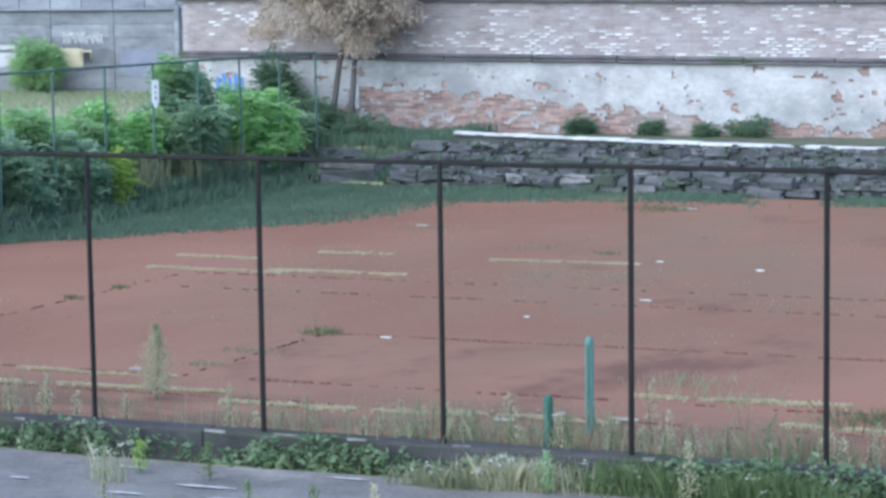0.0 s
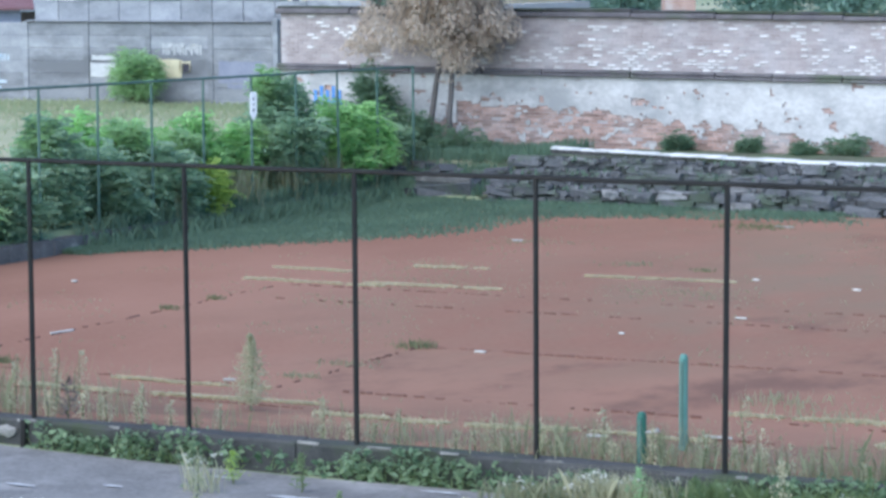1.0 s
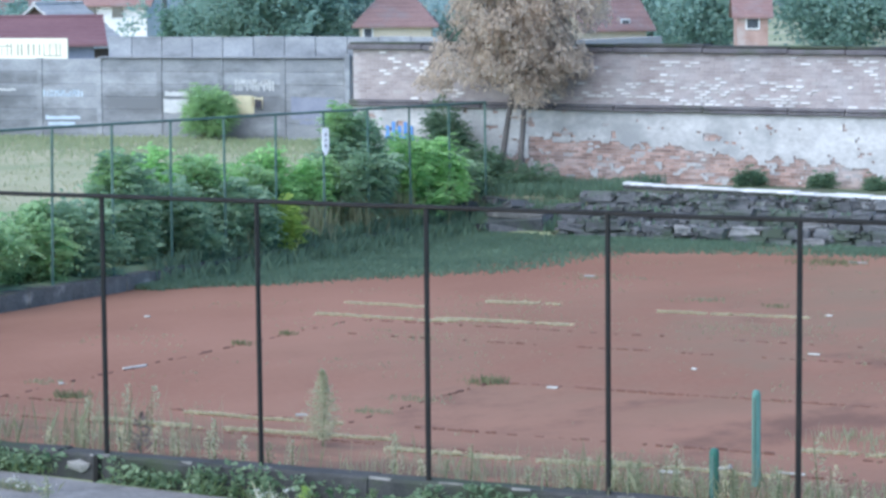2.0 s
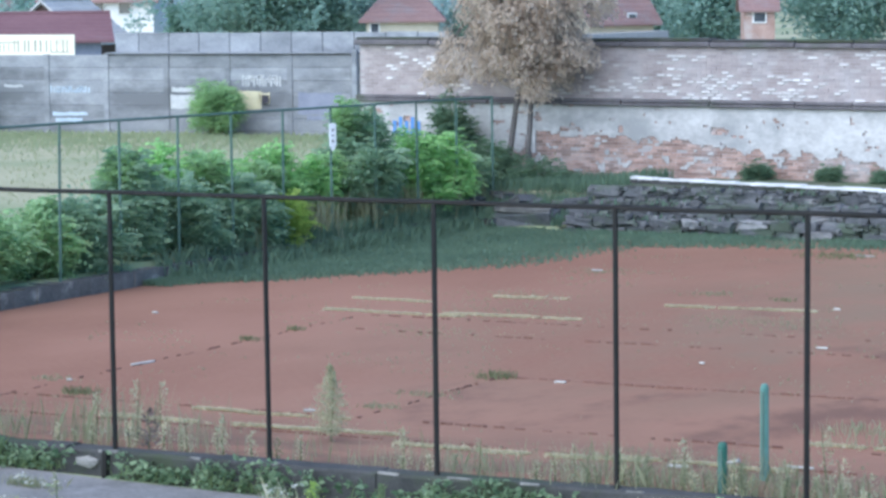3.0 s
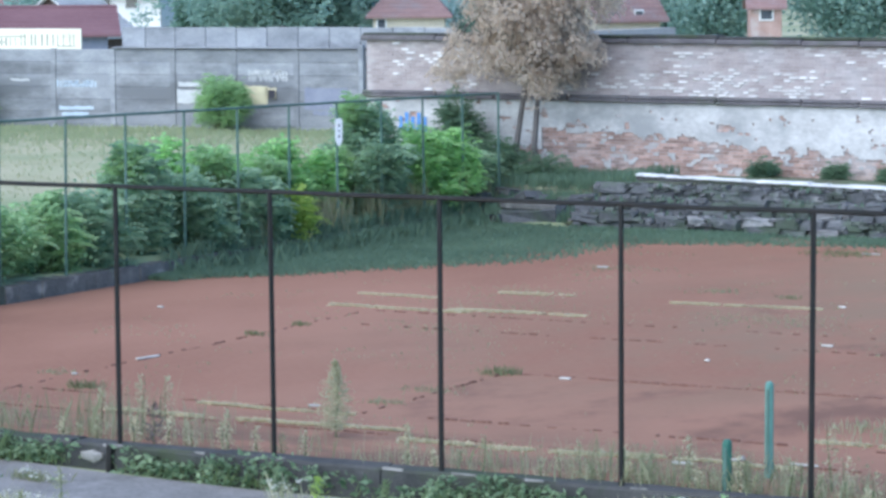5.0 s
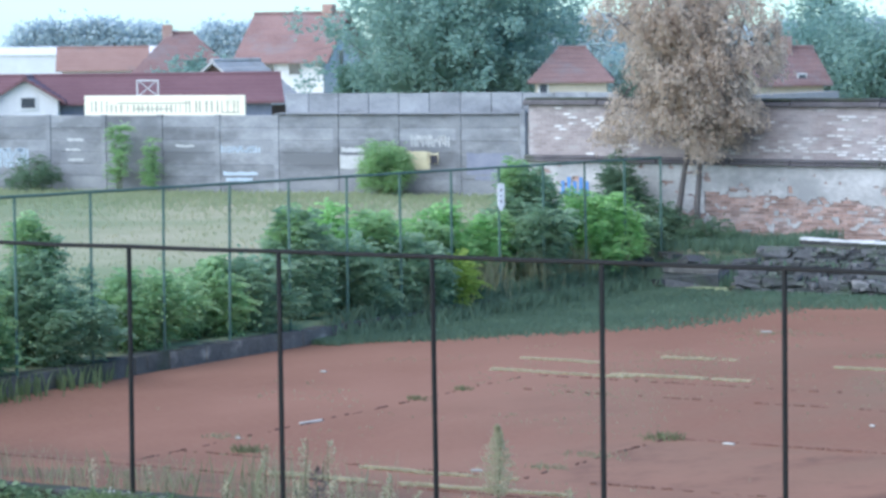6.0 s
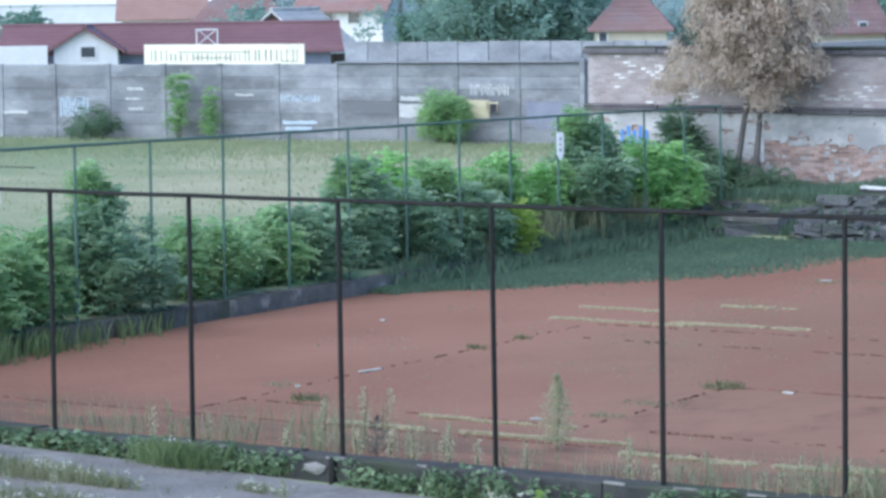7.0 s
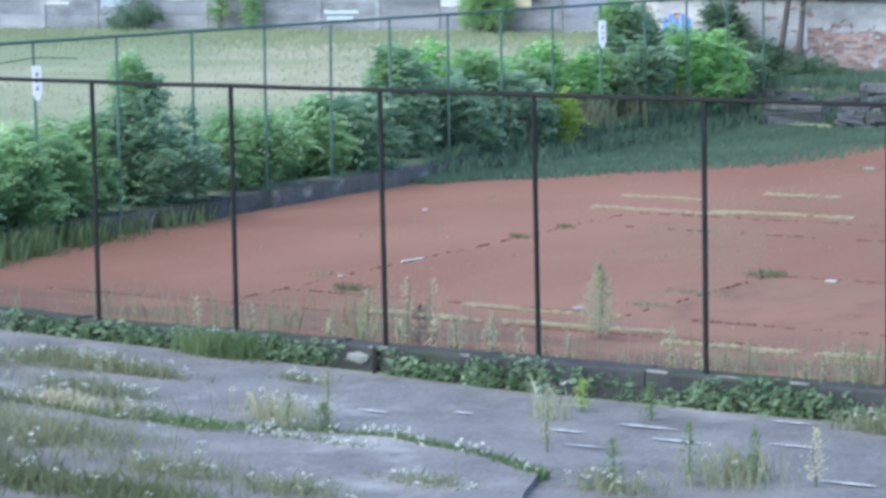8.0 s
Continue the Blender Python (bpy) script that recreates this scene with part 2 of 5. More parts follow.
    "twig": material("green stem", (0.07, 0.1, 0.045), (0.15, 0.18, 0.09), 4, 30, 0.8, 0.3, 0.01),
    "chip": material("chipped concrete", (0.15, 0.148, 0.14), (0.32, 0.315, 0.3), 6, 40, 0.9, 0.6, 0.02),
    "clod": material("loose debris", (0.34, 0.33, 0.3), (0.58, 0.57, 0.53), 5, 40, 0.8, 0.4, 0.01, spread=0.25),
    "groove": material("dark brick edging", (0.13, 0.068, 0.054), (0.2, 0.105, 0.084), 3, 30, 0.95, 0.5, 0.01, spread=0.2),
    "leaf": leafy("bright green leaves", (0.215, 0.375, 0.19), (0.49, 0.72, 0.39), 0.5, 0.9, 0.45),
    "leaf_fresh": leafy("fresh green leaves", (0.2, 0.41, 0.165), (0.47, 0.78, 0.34), 0.5, 0.9, 0.45),
    "leaf_deep": leafy("deep green leaves", (0.2, 0.345, 0.235), (0.42, 0.59, 0.395), 0.5, 0.9, 0.45),
    "leaf_yellow": leafy("yellow-green leaves", (0.28, 0.44, 0.1), (0.56, 0.7, 0.22)),
    "leaf_dry": leafy("withered brown leaves", (0.46, 0.385, 0.32), (0.78, 0.67, 0.56), 0.85, 0.9, 0.35),
    "leaf_tree": leafy("dark tree leaves", (0.13, 0.25, 0.2), (0.25, 0.41, 0.32), 0.6, 0.35, 0.35),
    # paled and blued: air haze beyond the wall is painted into these leaves
    "leaf_mid_haze": leafy("haze-dulled green leaves", (0.25, 0.41, 0.37), (0.38, 0.55, 0.48), 0.7, 0.3, 0.25),
    # distance haze over the skyline woods is put into this leaf colour
    "leaf_far_haze": leafy("far haze-blue leaves", (0.6, 0.7, 0.74), (0.66, 0.76, 0.8), 0.9, 0.05, 0.2),
    # thicker haze for the trees behind the houses, also in the colour
    "leaf_haze": leafy("haze-paled green leaves", (0.36, 0.5, 0.5), (0.46, 0.6, 0.58), 0.9, 0.2, 0.25),
    "leaf_kerb": leafy("dull creeper leaves", (0.075, 0.15, 0.08), (0.34, 0.46, 0.28), 0.5, 2.5),
    "grass": leafy("green grass", (0.13, 0.2, 0.085), (0.31, 0.4, 0.2), 0.8, 0.5),
    "grass_dark": leafy("dark mat grass", (0.135, 0.225, 0.16), (0.225, 0.335, 0.23), 0.9, 0.5, 0.3),
    "grass_dry": leafy("dry straw grass", (0.54, 0.5, 0.33), (0.78, 0.73, 0.53), 0.9, 0.6),
    "grass_field": leafy("meadow grass", (0.27, 0.33, 0.18), (0.5, 0.49, 0.34), 0.9, 0.07, 0.15),
    "grass_low": leafy("dull low weeds", (0.13, 0.155, 0.08), (0.3, 0.33, 0.18), 0.9, 1.5),
    "grass_mead": leafy("green meadow weeds", (0.29, 0.36, 0.215), (0.43, 0.48, 0.31), 0.9, 0.3, 0.25),
    "leaf_shrub": leafy("dusky green leaves", (0.12, 0.215, 0.145), (0.24, 0.36, 0.235), 0.6, 0.6, 0.35),
    "grass_olive": leafy("greenish seed plumes", (0.4, 0.41, 0.26), (0.62, 0.6, 0.43), 0.9, 1.5),
    "grass_fade": leafy("grey-green withering grass", (0.22, 0.25, 0.14), (0.46, 0.46, 0.31), 0.9, 0.7),
    "plate": material("white enamel plate", (0.8, 0.82, 0.84), (0.9, 0.92, 0.93), 4, 40, 0.4, 0.1, 0.002, (0.66, 0.68, 0.7), 7, 0.66),
    "bank": material("grassy dark soil", (0.07, 0.085, 0.06), (0.15, 0.165, 0.115), 0.8, 14, 0.95, 0.6, 0.05, (0.1, 0.14, 0.08), 0.5, 0.5),
    "flower": leafy("white flower heads", (0.6, 0.6, 0.5), (0.85, 0.85, 0.8), 0.9, 2),
}

# ---------------------------------------------------------------- mesh helpers


class Soup:
    """Vertices and faces gathered for one mesh."""

    def __init__(self):
        self.v, self.f, self.n = [], [], 0

    def add(self, verts, faces):
        verts = np.asarray(verts, float).reshape(-1, 3)
        faces = np.asarray(faces, int)
        self.v.append(verts)
        self.f.extend((faces + self.n).tolist())
        self.n += len(verts)

    def box(self, x0, x1, y0, y1, z0, z1, jit=0.0, rng=None):
        p = np.array([(x, y, z) for z in (z0, z1) for y in (y0, y1) for x in (x0, x1)], float)
        if jit:
            p += rng.uniform(-jit, jit, p.shape)
        self.add(p, [(0, 2, 3, 1), (4, 5, 7, 6), (0, 1, 5, 4), (2, 6, 7, 3), (0, 4, 6, 2), (1, 3, 7, 5)])

    def tube(self, path, radii, sides=6, cap=True):
        path = np.asarray(path, float)
        k = len(path)
        verts = []
        for i in range(k):
            d = path[min(i + 1, k - 1)] - path[max(i - 1, 0)]
            d /= np.linalg.norm(d) + 1e-9
            a = np.cross(d, (0.31, 0.95, 0.05) if abs(d[2]) > 0.9 else (0, 0, 1))
            a /= np.linalg.norm(a)
            c = np.cross(d, a)
            for s in range(sides):
                g = 2 * math.pi * (s + 0.5) / sides
                verts.append(path[i] + radii[i] * (a * math.cos(g) + c * math.sin(g)))
        faces = [[i * sides + s, i * sides + (s + 1) % sides, (i + 1) * sides + (s + 1) % sides, (i + 1) * sides + s] for i in range(k - 1) for s in range(sides)]
        n0 = self.n
        self.v.append(np.array(verts))
        self.n += len(verts)
        self.f.extend([[q + n0 for q in fc] for fc in faces])
        if cap:
            self.f.append([n0 + s for s in range(sides)][::-1])
            self.f.append([n0 + (k - 1) * sides + s for s in range(sides)])

    def leaves(self, centres, size, rng, droop=0.3, slim=0.45):
        """Bent leaf blades at the centres, each turned at random."""
        c = np.asarray(centres, float)
        k = len(c)
        if not k:
            return
        d = rng.normal(size=(k, 3))
        d[:, 2] = d[:, 2] * 0.5 - droop
        d /= np.linalg.norm(d, axis=1)[:, None]
        s = np.cross(d, rng.normal(size=(k, 3)))
        s /= np.linalg.norm(s, axis=1)[:, None]
        up = np.cross(s, d)
        L = (size * rng.uniform(0.6, 1.35, k))[:, None]
        mid = c + d * L * 0.45 + up * L * 0.1
        v = np.stack([c, mid + s * L * slim * 0.5, c + d * L, mid - s * L * slim * 0.5], 1).reshape(-1, 3)
        self.add(v, np.arange(4 * k).reshape(k, 4))

    def fronds(self, bases, outs, length, leaflet, pairs, rng):
        """Arching feathered leaves: pairs of leaflets along a drooping rib."""
        b, o = np.asarray(bases, float), np.asarray(outs, float)
        k = len(b)
        if not k:
            return
        L = length * rng.uniform(0.6, 1.25, k)
        o = o / (np.linalg.norm(o, axis=1)[:, None] + 1e-9)
        side = np.cross(o, (0, 0, 1.0)) + rng.normal(0, 0.15, (k, 3))
        side /= np.linalg.norm(side, axis=1)[:, None] + 1e-9
        for i in range(pairs):
            f = (i + 0.6) / pairs
            p = b + o * (L * f)[:, None] - np.array([0, 0, 1.0]) * (0.55 * L * f * f)[:, None]
            wl = leaflet * (1.0 - 0.55 * abs(f - 0.4))
            for sg in (-1, 1):
                d = side * sg + o * 0.45 - np.array([0, 0, 0.3])
                d /= np.linalg.norm(d, axis=1)[:, None]
                n = np.cross(d, o) + 1e-6
                n /= np.linalg.norm(n, axis=1)[:, None]
                e = np.cross(n, d)
                q = wl * rng.uniform(0.75, 1.2, k)[:, None]
                mid = p + d * q * 0.45
                v = np.stack([p, mid + e * q * 0.27, p + d * q - np.array([0, 0, 0.12]) * q, mid - e * q * 0.27], 1).reshape(-1, 3)
                self.add(v, np.arange(4 * k).reshape(k, 4))

    def blades(self, roots, height, width, rng, lean=0.35):
        """Upright grass blades: narrow, bent, pointed."""
        r = np.asarray(roots, float)
        k = len(r)
        if not k:
            return
        h = height * rng.uniform(0.45, 1.3, k)
        a = rng.uniform(0, 2 * math.pi, k)
        side = np.stack([np.cos(a), np.sin(a), np.zeros(k)], 1) * (width * rng.uniform(0.6, 1.3, k))[:, None] * 0.5
        b = rng.uniform(0, 2 * math.pi, k)
        tip = np.stack([np.cos(b) * lean * h * rng.uniform(0, 1, k), np.sin(b) * lean * h * rng.uniform(0, 1, k), h], 1)
        mid = tip * np.array([0.35, 0.35, 0.6])
        v = np.stack([r - side, r + side, r + mid + side * 0.8, r + tip, r + mid - side * 0.8], 1).reshape(-1, 3)
        self.add(v, np.arange(5 * k).reshape(k, 5))

    def mesh(self, name, mat, smooth=False):
        me = bpy.data.meshes.new(name)
        me.from_pydata(np.concatenate(self.v).tolist(), [], self.f)
        me.materials.append(mat)
        if smooth:
            me.polygons.foreach_set("use_smooth", [True] * len(me.polygons))
        me.update()
        return me


def part(name, soup, mat, parent=None, label="", smooth=False):
    ob = new(name, soup.mesh(name, mat, smooth) if isinstance(soup, Soup) else soup)
    ob.parent = parent
    if label:
        ob["label"] = label
    return ob


def empty(name, at=(0, 0, 0), turn=0.0):
    ob = new(name)
    ob.matrix_basis = pose(*at, 0, 0, turn)
    return ob


def block(x0, x1, y0, y1, z0, z1, bevel=0.0):
    """A block with cut edges, as a Soup."""
    s = Soup()
    if not bevel:
        s.box(x0, x1, y0, y1, z0, z1)
        return s
    bm = bmesh.new()
    bmesh.ops.create_cube(bm, size=1, matrix=Matrix.LocRotScale(((x0 + x1) / 2, (y0 + y1) / 2, (z0 + z1) / 2), None, (x1 - x0, y1 - y0, z1 - z0)))
    bmesh.ops.bevel(bm, geom=bm.edges[:], offset=bevel, segments=1, affect="EDGES")
    s.v.append(np.array([v.co[:] for v in bm.verts]))
    s.n = len(bm.verts)
    s.f = [[v.index for v in f.verts] for f in bm.faces]
    bm.free()
    return s


def value_noise(x, y, z=0.0):
    return noise.noise(Vector((x, y, z)))


# ---------------------------------------------------------------- ground


def yard_height(x):
    return float(np.interp(x, [-9, -5.4, -1.7, 1.2, 14], [-0.02, -0.06, -0.13, -0.2, -0.2]))


def ground_height(x, y):
    if y < -8.05:
        return yard_height(x) - 0.06 if x > -11.9 else yard_height(x) * 0.5 - 0.02
    if x > -11.85:
        if y < 21.5:
            return -0.06
        if y < 23.7:
            return -0.06 if x > -9.2 else 0.1 + 0.35 * (y - 21.5) / 2.2
        if y < 60:
            return 0.85 if x > -9.2 else 0.72
        return 0.3
    rise = min(1.0, max(0.0, (-12.0 - x) / 26.0))
    back = min(1.0, max(0.0, (y - 2.0) / 38.0))
    h = 0.26 + 0.45 * max(rise, back)
    if y > 60:
        h = max(0.0, 0.7 - 0.01 * (y - 60))
    return h + 0.05 * value_noise(x * 0.3, y * 0.3)


def build_ground():
    xs = sorted(set([-1500, -900, -500, -300, -200, -140, -100, -11.9, -11.8, -9.3, -9.1, 30, 40, 60, 100, 200, 400, 800] + list(np.arange(-80, 26, 1.5))))
    ys = sorted(set([-300, -150, -80, -60, -50, -42, -8.1, -8.0, 21.4, 21.6, 23.6, 23.8, 59, 61, 75, 90, 110, 140, 180, 240, 320, 450, 700, 1100, 2000, 4000] + list(np.arange(-36, 58, 1.5))))
    s = Soup()
    s.v.append(np.array([(x, y, ground_height(x, y)) for y in ys for x in xs]))
    s.n = len(xs) * len(ys)
    w = len(xs)
    s.f = [[j * w + i, j * w + i + 1, (j + 1) * w + i + 1, (j + 1) * w + i] for j in range(len(ys) - 1) for i in range(w - 1)]
    tagged(part("ground", s, M["field"], smooth=True), "uneven meadow ground with faded yellow-green grass", "ground", kind="structure")


def build_yard():
    rng = np.random.default_rng(3)
    s = Soup()
    xs, ys = np.arange(-14, 24.1, 0.5), np.arange(-40, -8.0, 0.5)
    s.v.append(np.array([(x, y, yard_height(x) + 0.012 * value_noise(x * 0.8, y * 0.8)) for y in ys for x in xs]))
    s.n, w = len(xs) * len(ys), len(xs)
    s.f = [[j * w + i, j * w + i + 1, (j + 1) * w + i + 1, (j + 1) * w + i] for j in range(len(ys) - 1) for i in range(w - 1)]
    tagged(part("pavement", s, M["asphalt"], smooth=True), "cracked blue-grey asphalt yard beside the kerb", "asphalt", kind="structure")
    # a newer layer of asphalt with a broken raised edge
    s = Soup()
    edge = [(-13.5, -11.2), (-8, -11.6), (-4.8, -12.1), (-3, -12.3), (-1.6, -12.5), (-0.3, -12.1), (1.4, -11.65), (2.6, -11.95), (3.7, -12.5), (4.2, -13.6), (4.6, -16)]
    top = []
    for (x0, y0), (x1, y1) in zip(edge, edge[1:]):
        for f in np.arange(0, 1, 0.2):
            x, y = x0 + f * (x1 - x0), y0 + f * (y1 - y0)
            top.append((x, y + 0.1 * value_noise(x * 2, y * 2)))
    k = len(top)
    v = [(x, y, yard_height(x) + 0.07) for x, y in top] + [(x, y + 0.02, yard_height(x) - 0.03) for x, y in top] + [(x - 0.5, min(y - 0.8, -13.5) - 6, yard_height(x) + 0.05) for x, y in top]
    s.add(v, [(i, i + 1, k + i + 1, k + i) for i in range(k - 1)] + [(i + 1, i, 2 * k + i, 2 * k + i + 1) for i in range(k - 1)])
    tagged(part("pavement_layer", s, M["asphalt"]), "second asphalt layer with a broken mossy edge", "asphalt", kind="structure")
    # thin white streaks lying on the asphalt
    for x, y, L, wd in [(3.37, -9.7, 0.75, 0.07), (4.0, -10.23, 0.65, 0.06), (2.72, -10.29, 0.5, 0.05), (4.6, -8.78, 0.5, 0.05), (6.43, -11.29, 0.6, 0.06), (0.32, -10.38, 0.4, 0.05), (1.22, -9.94, 0.25, 0.05), (3.3, -10.9, 0.5, 0.04), (5.2, -9.9, 0.6, 0.05), (2.0, -9.0, 0.5, 0.04)]:
        s = Soup()
        k = 9
        a = [(-L / 2 + L * i / (k - 1), wd * (0.4 + 0.6 * rng.random()) * math.sin(math.pi * (i + 0.4) / k)) for i in range(k)]
        s.add([(x + u, y + q, yard_height(x + u) + 0.02) for u, q in a] + [(x + u, y - q, yard_height(x + u) + 0.02) for u, q in a], [(k + i, k + i + 1, i + 1, i) for i in range(k - 1)])
        tagged(part("paint_mark", s, M["paint_white"]), "thin white streak on the asphalt", "paint mark", "paint marks on the yard")


def build_court():
    s = Soup()
    xs, ys = np.arange(-11.6, 26.1, 0.4), np.arange(-7.85, 21.6, 0.4)
    s.v.append(np.array([(x, y, 0.012 * value_noise(x * 0.6, y * 0.6) + 0.006 * value_noise(x * 2.1, y * 2.1, 4)) for y in ys for x in xs]))
    s.n, w = len(xs) * len(ys), len(xs)
    s.f = [[j * w + i, j * w + i + 1, (j + 1) * w + i + 1, (j + 1) * w + i] for j in range(len(ys) - 1) for i in range(w - 1)]
    tagged(part("court", s, M["clay"], smooth=True), "neglected red clay tennis court with damp stains and weeds", "tennis court", kind="structure")
    rng = np.random.default_rng(5)
    # the old line edging, broken into short lengths: along x at y, or along y at x
    runs = [("x", 0.0, 0.2, 14), ("x", -4.115, -5.5, 14), ("x", -5.485, -8.6, 14), ("x", 4.115, -5.5, 12), ("y", 0.0, -4.1, 0.2), ("y", -5.485, -5.4, 5.4), ("x", 5.9, -5.5, 10)]
    for axis, at, a, b in runs:
        s = Soup()
        p = a
        while p < b:
            L = rng.uniform(0.03, 0.16)
            if rng.random() < (0.9 if at in (0.0, -5.485) and axis == "x" else 0.5) + 0.6 * value_noise(p * 0.7, at, 3):
                o = at + rng.normal(0, 0.012) + 0.02 * value_noise(p * 1.3, at, 8)
                wd = rng.uniform(0.005, 0.017)
                q = (p, p + L, o - wd, o + wd) if axis == "x" else (o - wd, o + wd, p, p + L)
                s.box(*q, -0.03, rng.uniform(0.008, 0.024), 0.007, rng)
            p += L + rng.uniform(0.0, 0.05)
        tagged(part("court_line", s, M["groove"]), "broken dark edging of an old court line in the clay", "court line", "court lines", "stuff")
    # straw lying along the lines
    for x0, x1, y, wd in [(-6.2, -4.1, 6.3, 0.16), (-4.0, -2.1, 6.6, 0.18), (-1.0, 1.1, 9.1, 0.15), (1.7, 4.4, -5.75, 0.16), (-0.9, 0.9, -5.2, 0.13), (-2.9, -1.6, -5.3, 0.14), (6.3, 8.4, -3.7, 0.2), (-4.4, -3.6, 9.3, 0.25), (8.6, 10.4, -5.2, 0.2), (4.6, 6.2, -5.6, 0.1), (-2.1, -0.3, -4.3, 0.08), (-6.6, -5.6, 8.0, 0.15)]:
        s = Soup()
        k = int((x1 - x0) * 800)
        x = x0 - 0.3 + rng.uniform(0, 1, k) * (x1 - x0 + 0.6)
        keep = np.array([value_noise(v * 2.2, y, 5) + 0.5 * value_noise(v * 7, y, 6) > -0.12 - 0.3 * rng.random() for v in x])
        x = x[keep]
        k = len(x)
        yy = y + rng.normal(0, wd * 0.16, k) * (1 + 2.2 * (rng.random(k) < 0.12)) + 0.05 * np.sin(x * 1.7) + 0.02 * np.sin(x * 6.1)
        s.blades(np.stack([x, yy, np.full(k, 0.002)], 1), 0.035, 0.026, rng, 2.6)
        tagged(part("dry_grass_strip", s, M["grass_dry"]), "strip of pale straw grass lying along a court line", "dry grass", "straw strips", "stuff")
    # patches of thin weed on the clay
    for x, y, r, k, mat, h in [(0.0, -0.05, 0.25, 160, "grass_low", 0.12), (-4.6, -3.75, 0.2, 110, "grass_low", 0.12), (-5.75, -2.7, 0.3, 70, "grass_fade", 0.06), (-5.5, 2.2, 0.16, 70, "grass_low", 0.09), (-5.5, 3.6, 0.16, 70, "grass_low", 0.09), (-4.7, 9.6, 1.1, 260, "grass_fade", 0.04), (-2.6, 7.0, 1.6, 420, "grass_fade", 0.035), (-1.3, 11.0, 0.5, 130, "grass_fade", 0.06), (0.3, 10.6, 0.2, 70, "grass_low", 0.07), (6.2, -2.7, 0.6, 90, "grass_field", 0.16), (7.2, -3.6, 0.7, 120, "grass_field", 0.12), (-1.5, 18.4, 0.6, 260, "grass_low", 0.12), (-4.6, 13.9, 0.9, 250, "grass_fade", 0.05), (-3.2, 4.2, 1.1, 300, "grass_fade", 0.04), (1.0, 7.6, 0.9, 250, "grass_fade", 0.04), (-0.2, -1.9, 0.4, 160, "grass_fade", 0.05), (-0.2, -3.2, 0.3, 120, "grass_fade", 0.06), (9.2, -4.6, 0.6, 260, "grass_low", 0.16)]:
        s = Soup()
        s.blades(np.stack([x + rng.normal(0, 0.6 * r, k), y + rng.normal(0, 0.45 * r, k), np.zeros(k)], 1), h * 0.85, 0.014, rng, 1.0)
        tagged(part("weed_patch", s, M[mat]), "low patch of weeds growing through the clay", "weeds", "weed patches on the court", "stuff")
    # bits lying about
    for x, y, L, wd, turn in [(-5.47, -0.85, 0.62, 0.07, 84), (1.04, -0.2, 0.2, 0.09, 4), (3.11, 4.7, 0.22, 0.08, 3), (-4.84, 14.0, 0.25, 0.12, 10), (6.5, -5.4, 0.4, 0.07, 2), (-0.84, -3.9, 0.2, 0.1, 30), (-5.45, -2.75, 0.1, 0.08, 20), (-8.9, 4.7, 0.12, 0.1, 0), (-1.0, 18.6, 0.45, 0.1, 5), (5.2, -5.9, 0.28, 0.14, 15), (2.1, 2.4, 0.09, 0.08, 0), (3.6, 8.9, 0.16, 0.1, 0), (1.6, 9.6, 0.14, 0.08, 0)]:
        ob = part("debris", block(-L * 0.42, L * 0.42, -wd * 0.36, wd * 0.36, 0.0, 0.03, 0.01), M["clod"])
        ob.matrix_basis = pose(x, y, 0.005, 2, 1, turn)
        tagged(ob, "pale scrap of board lying on the clay", "debris", "scraps on the court")


build_ground()
build_yard()
build_court()

# ---------------------------------------------------------------- kerbs


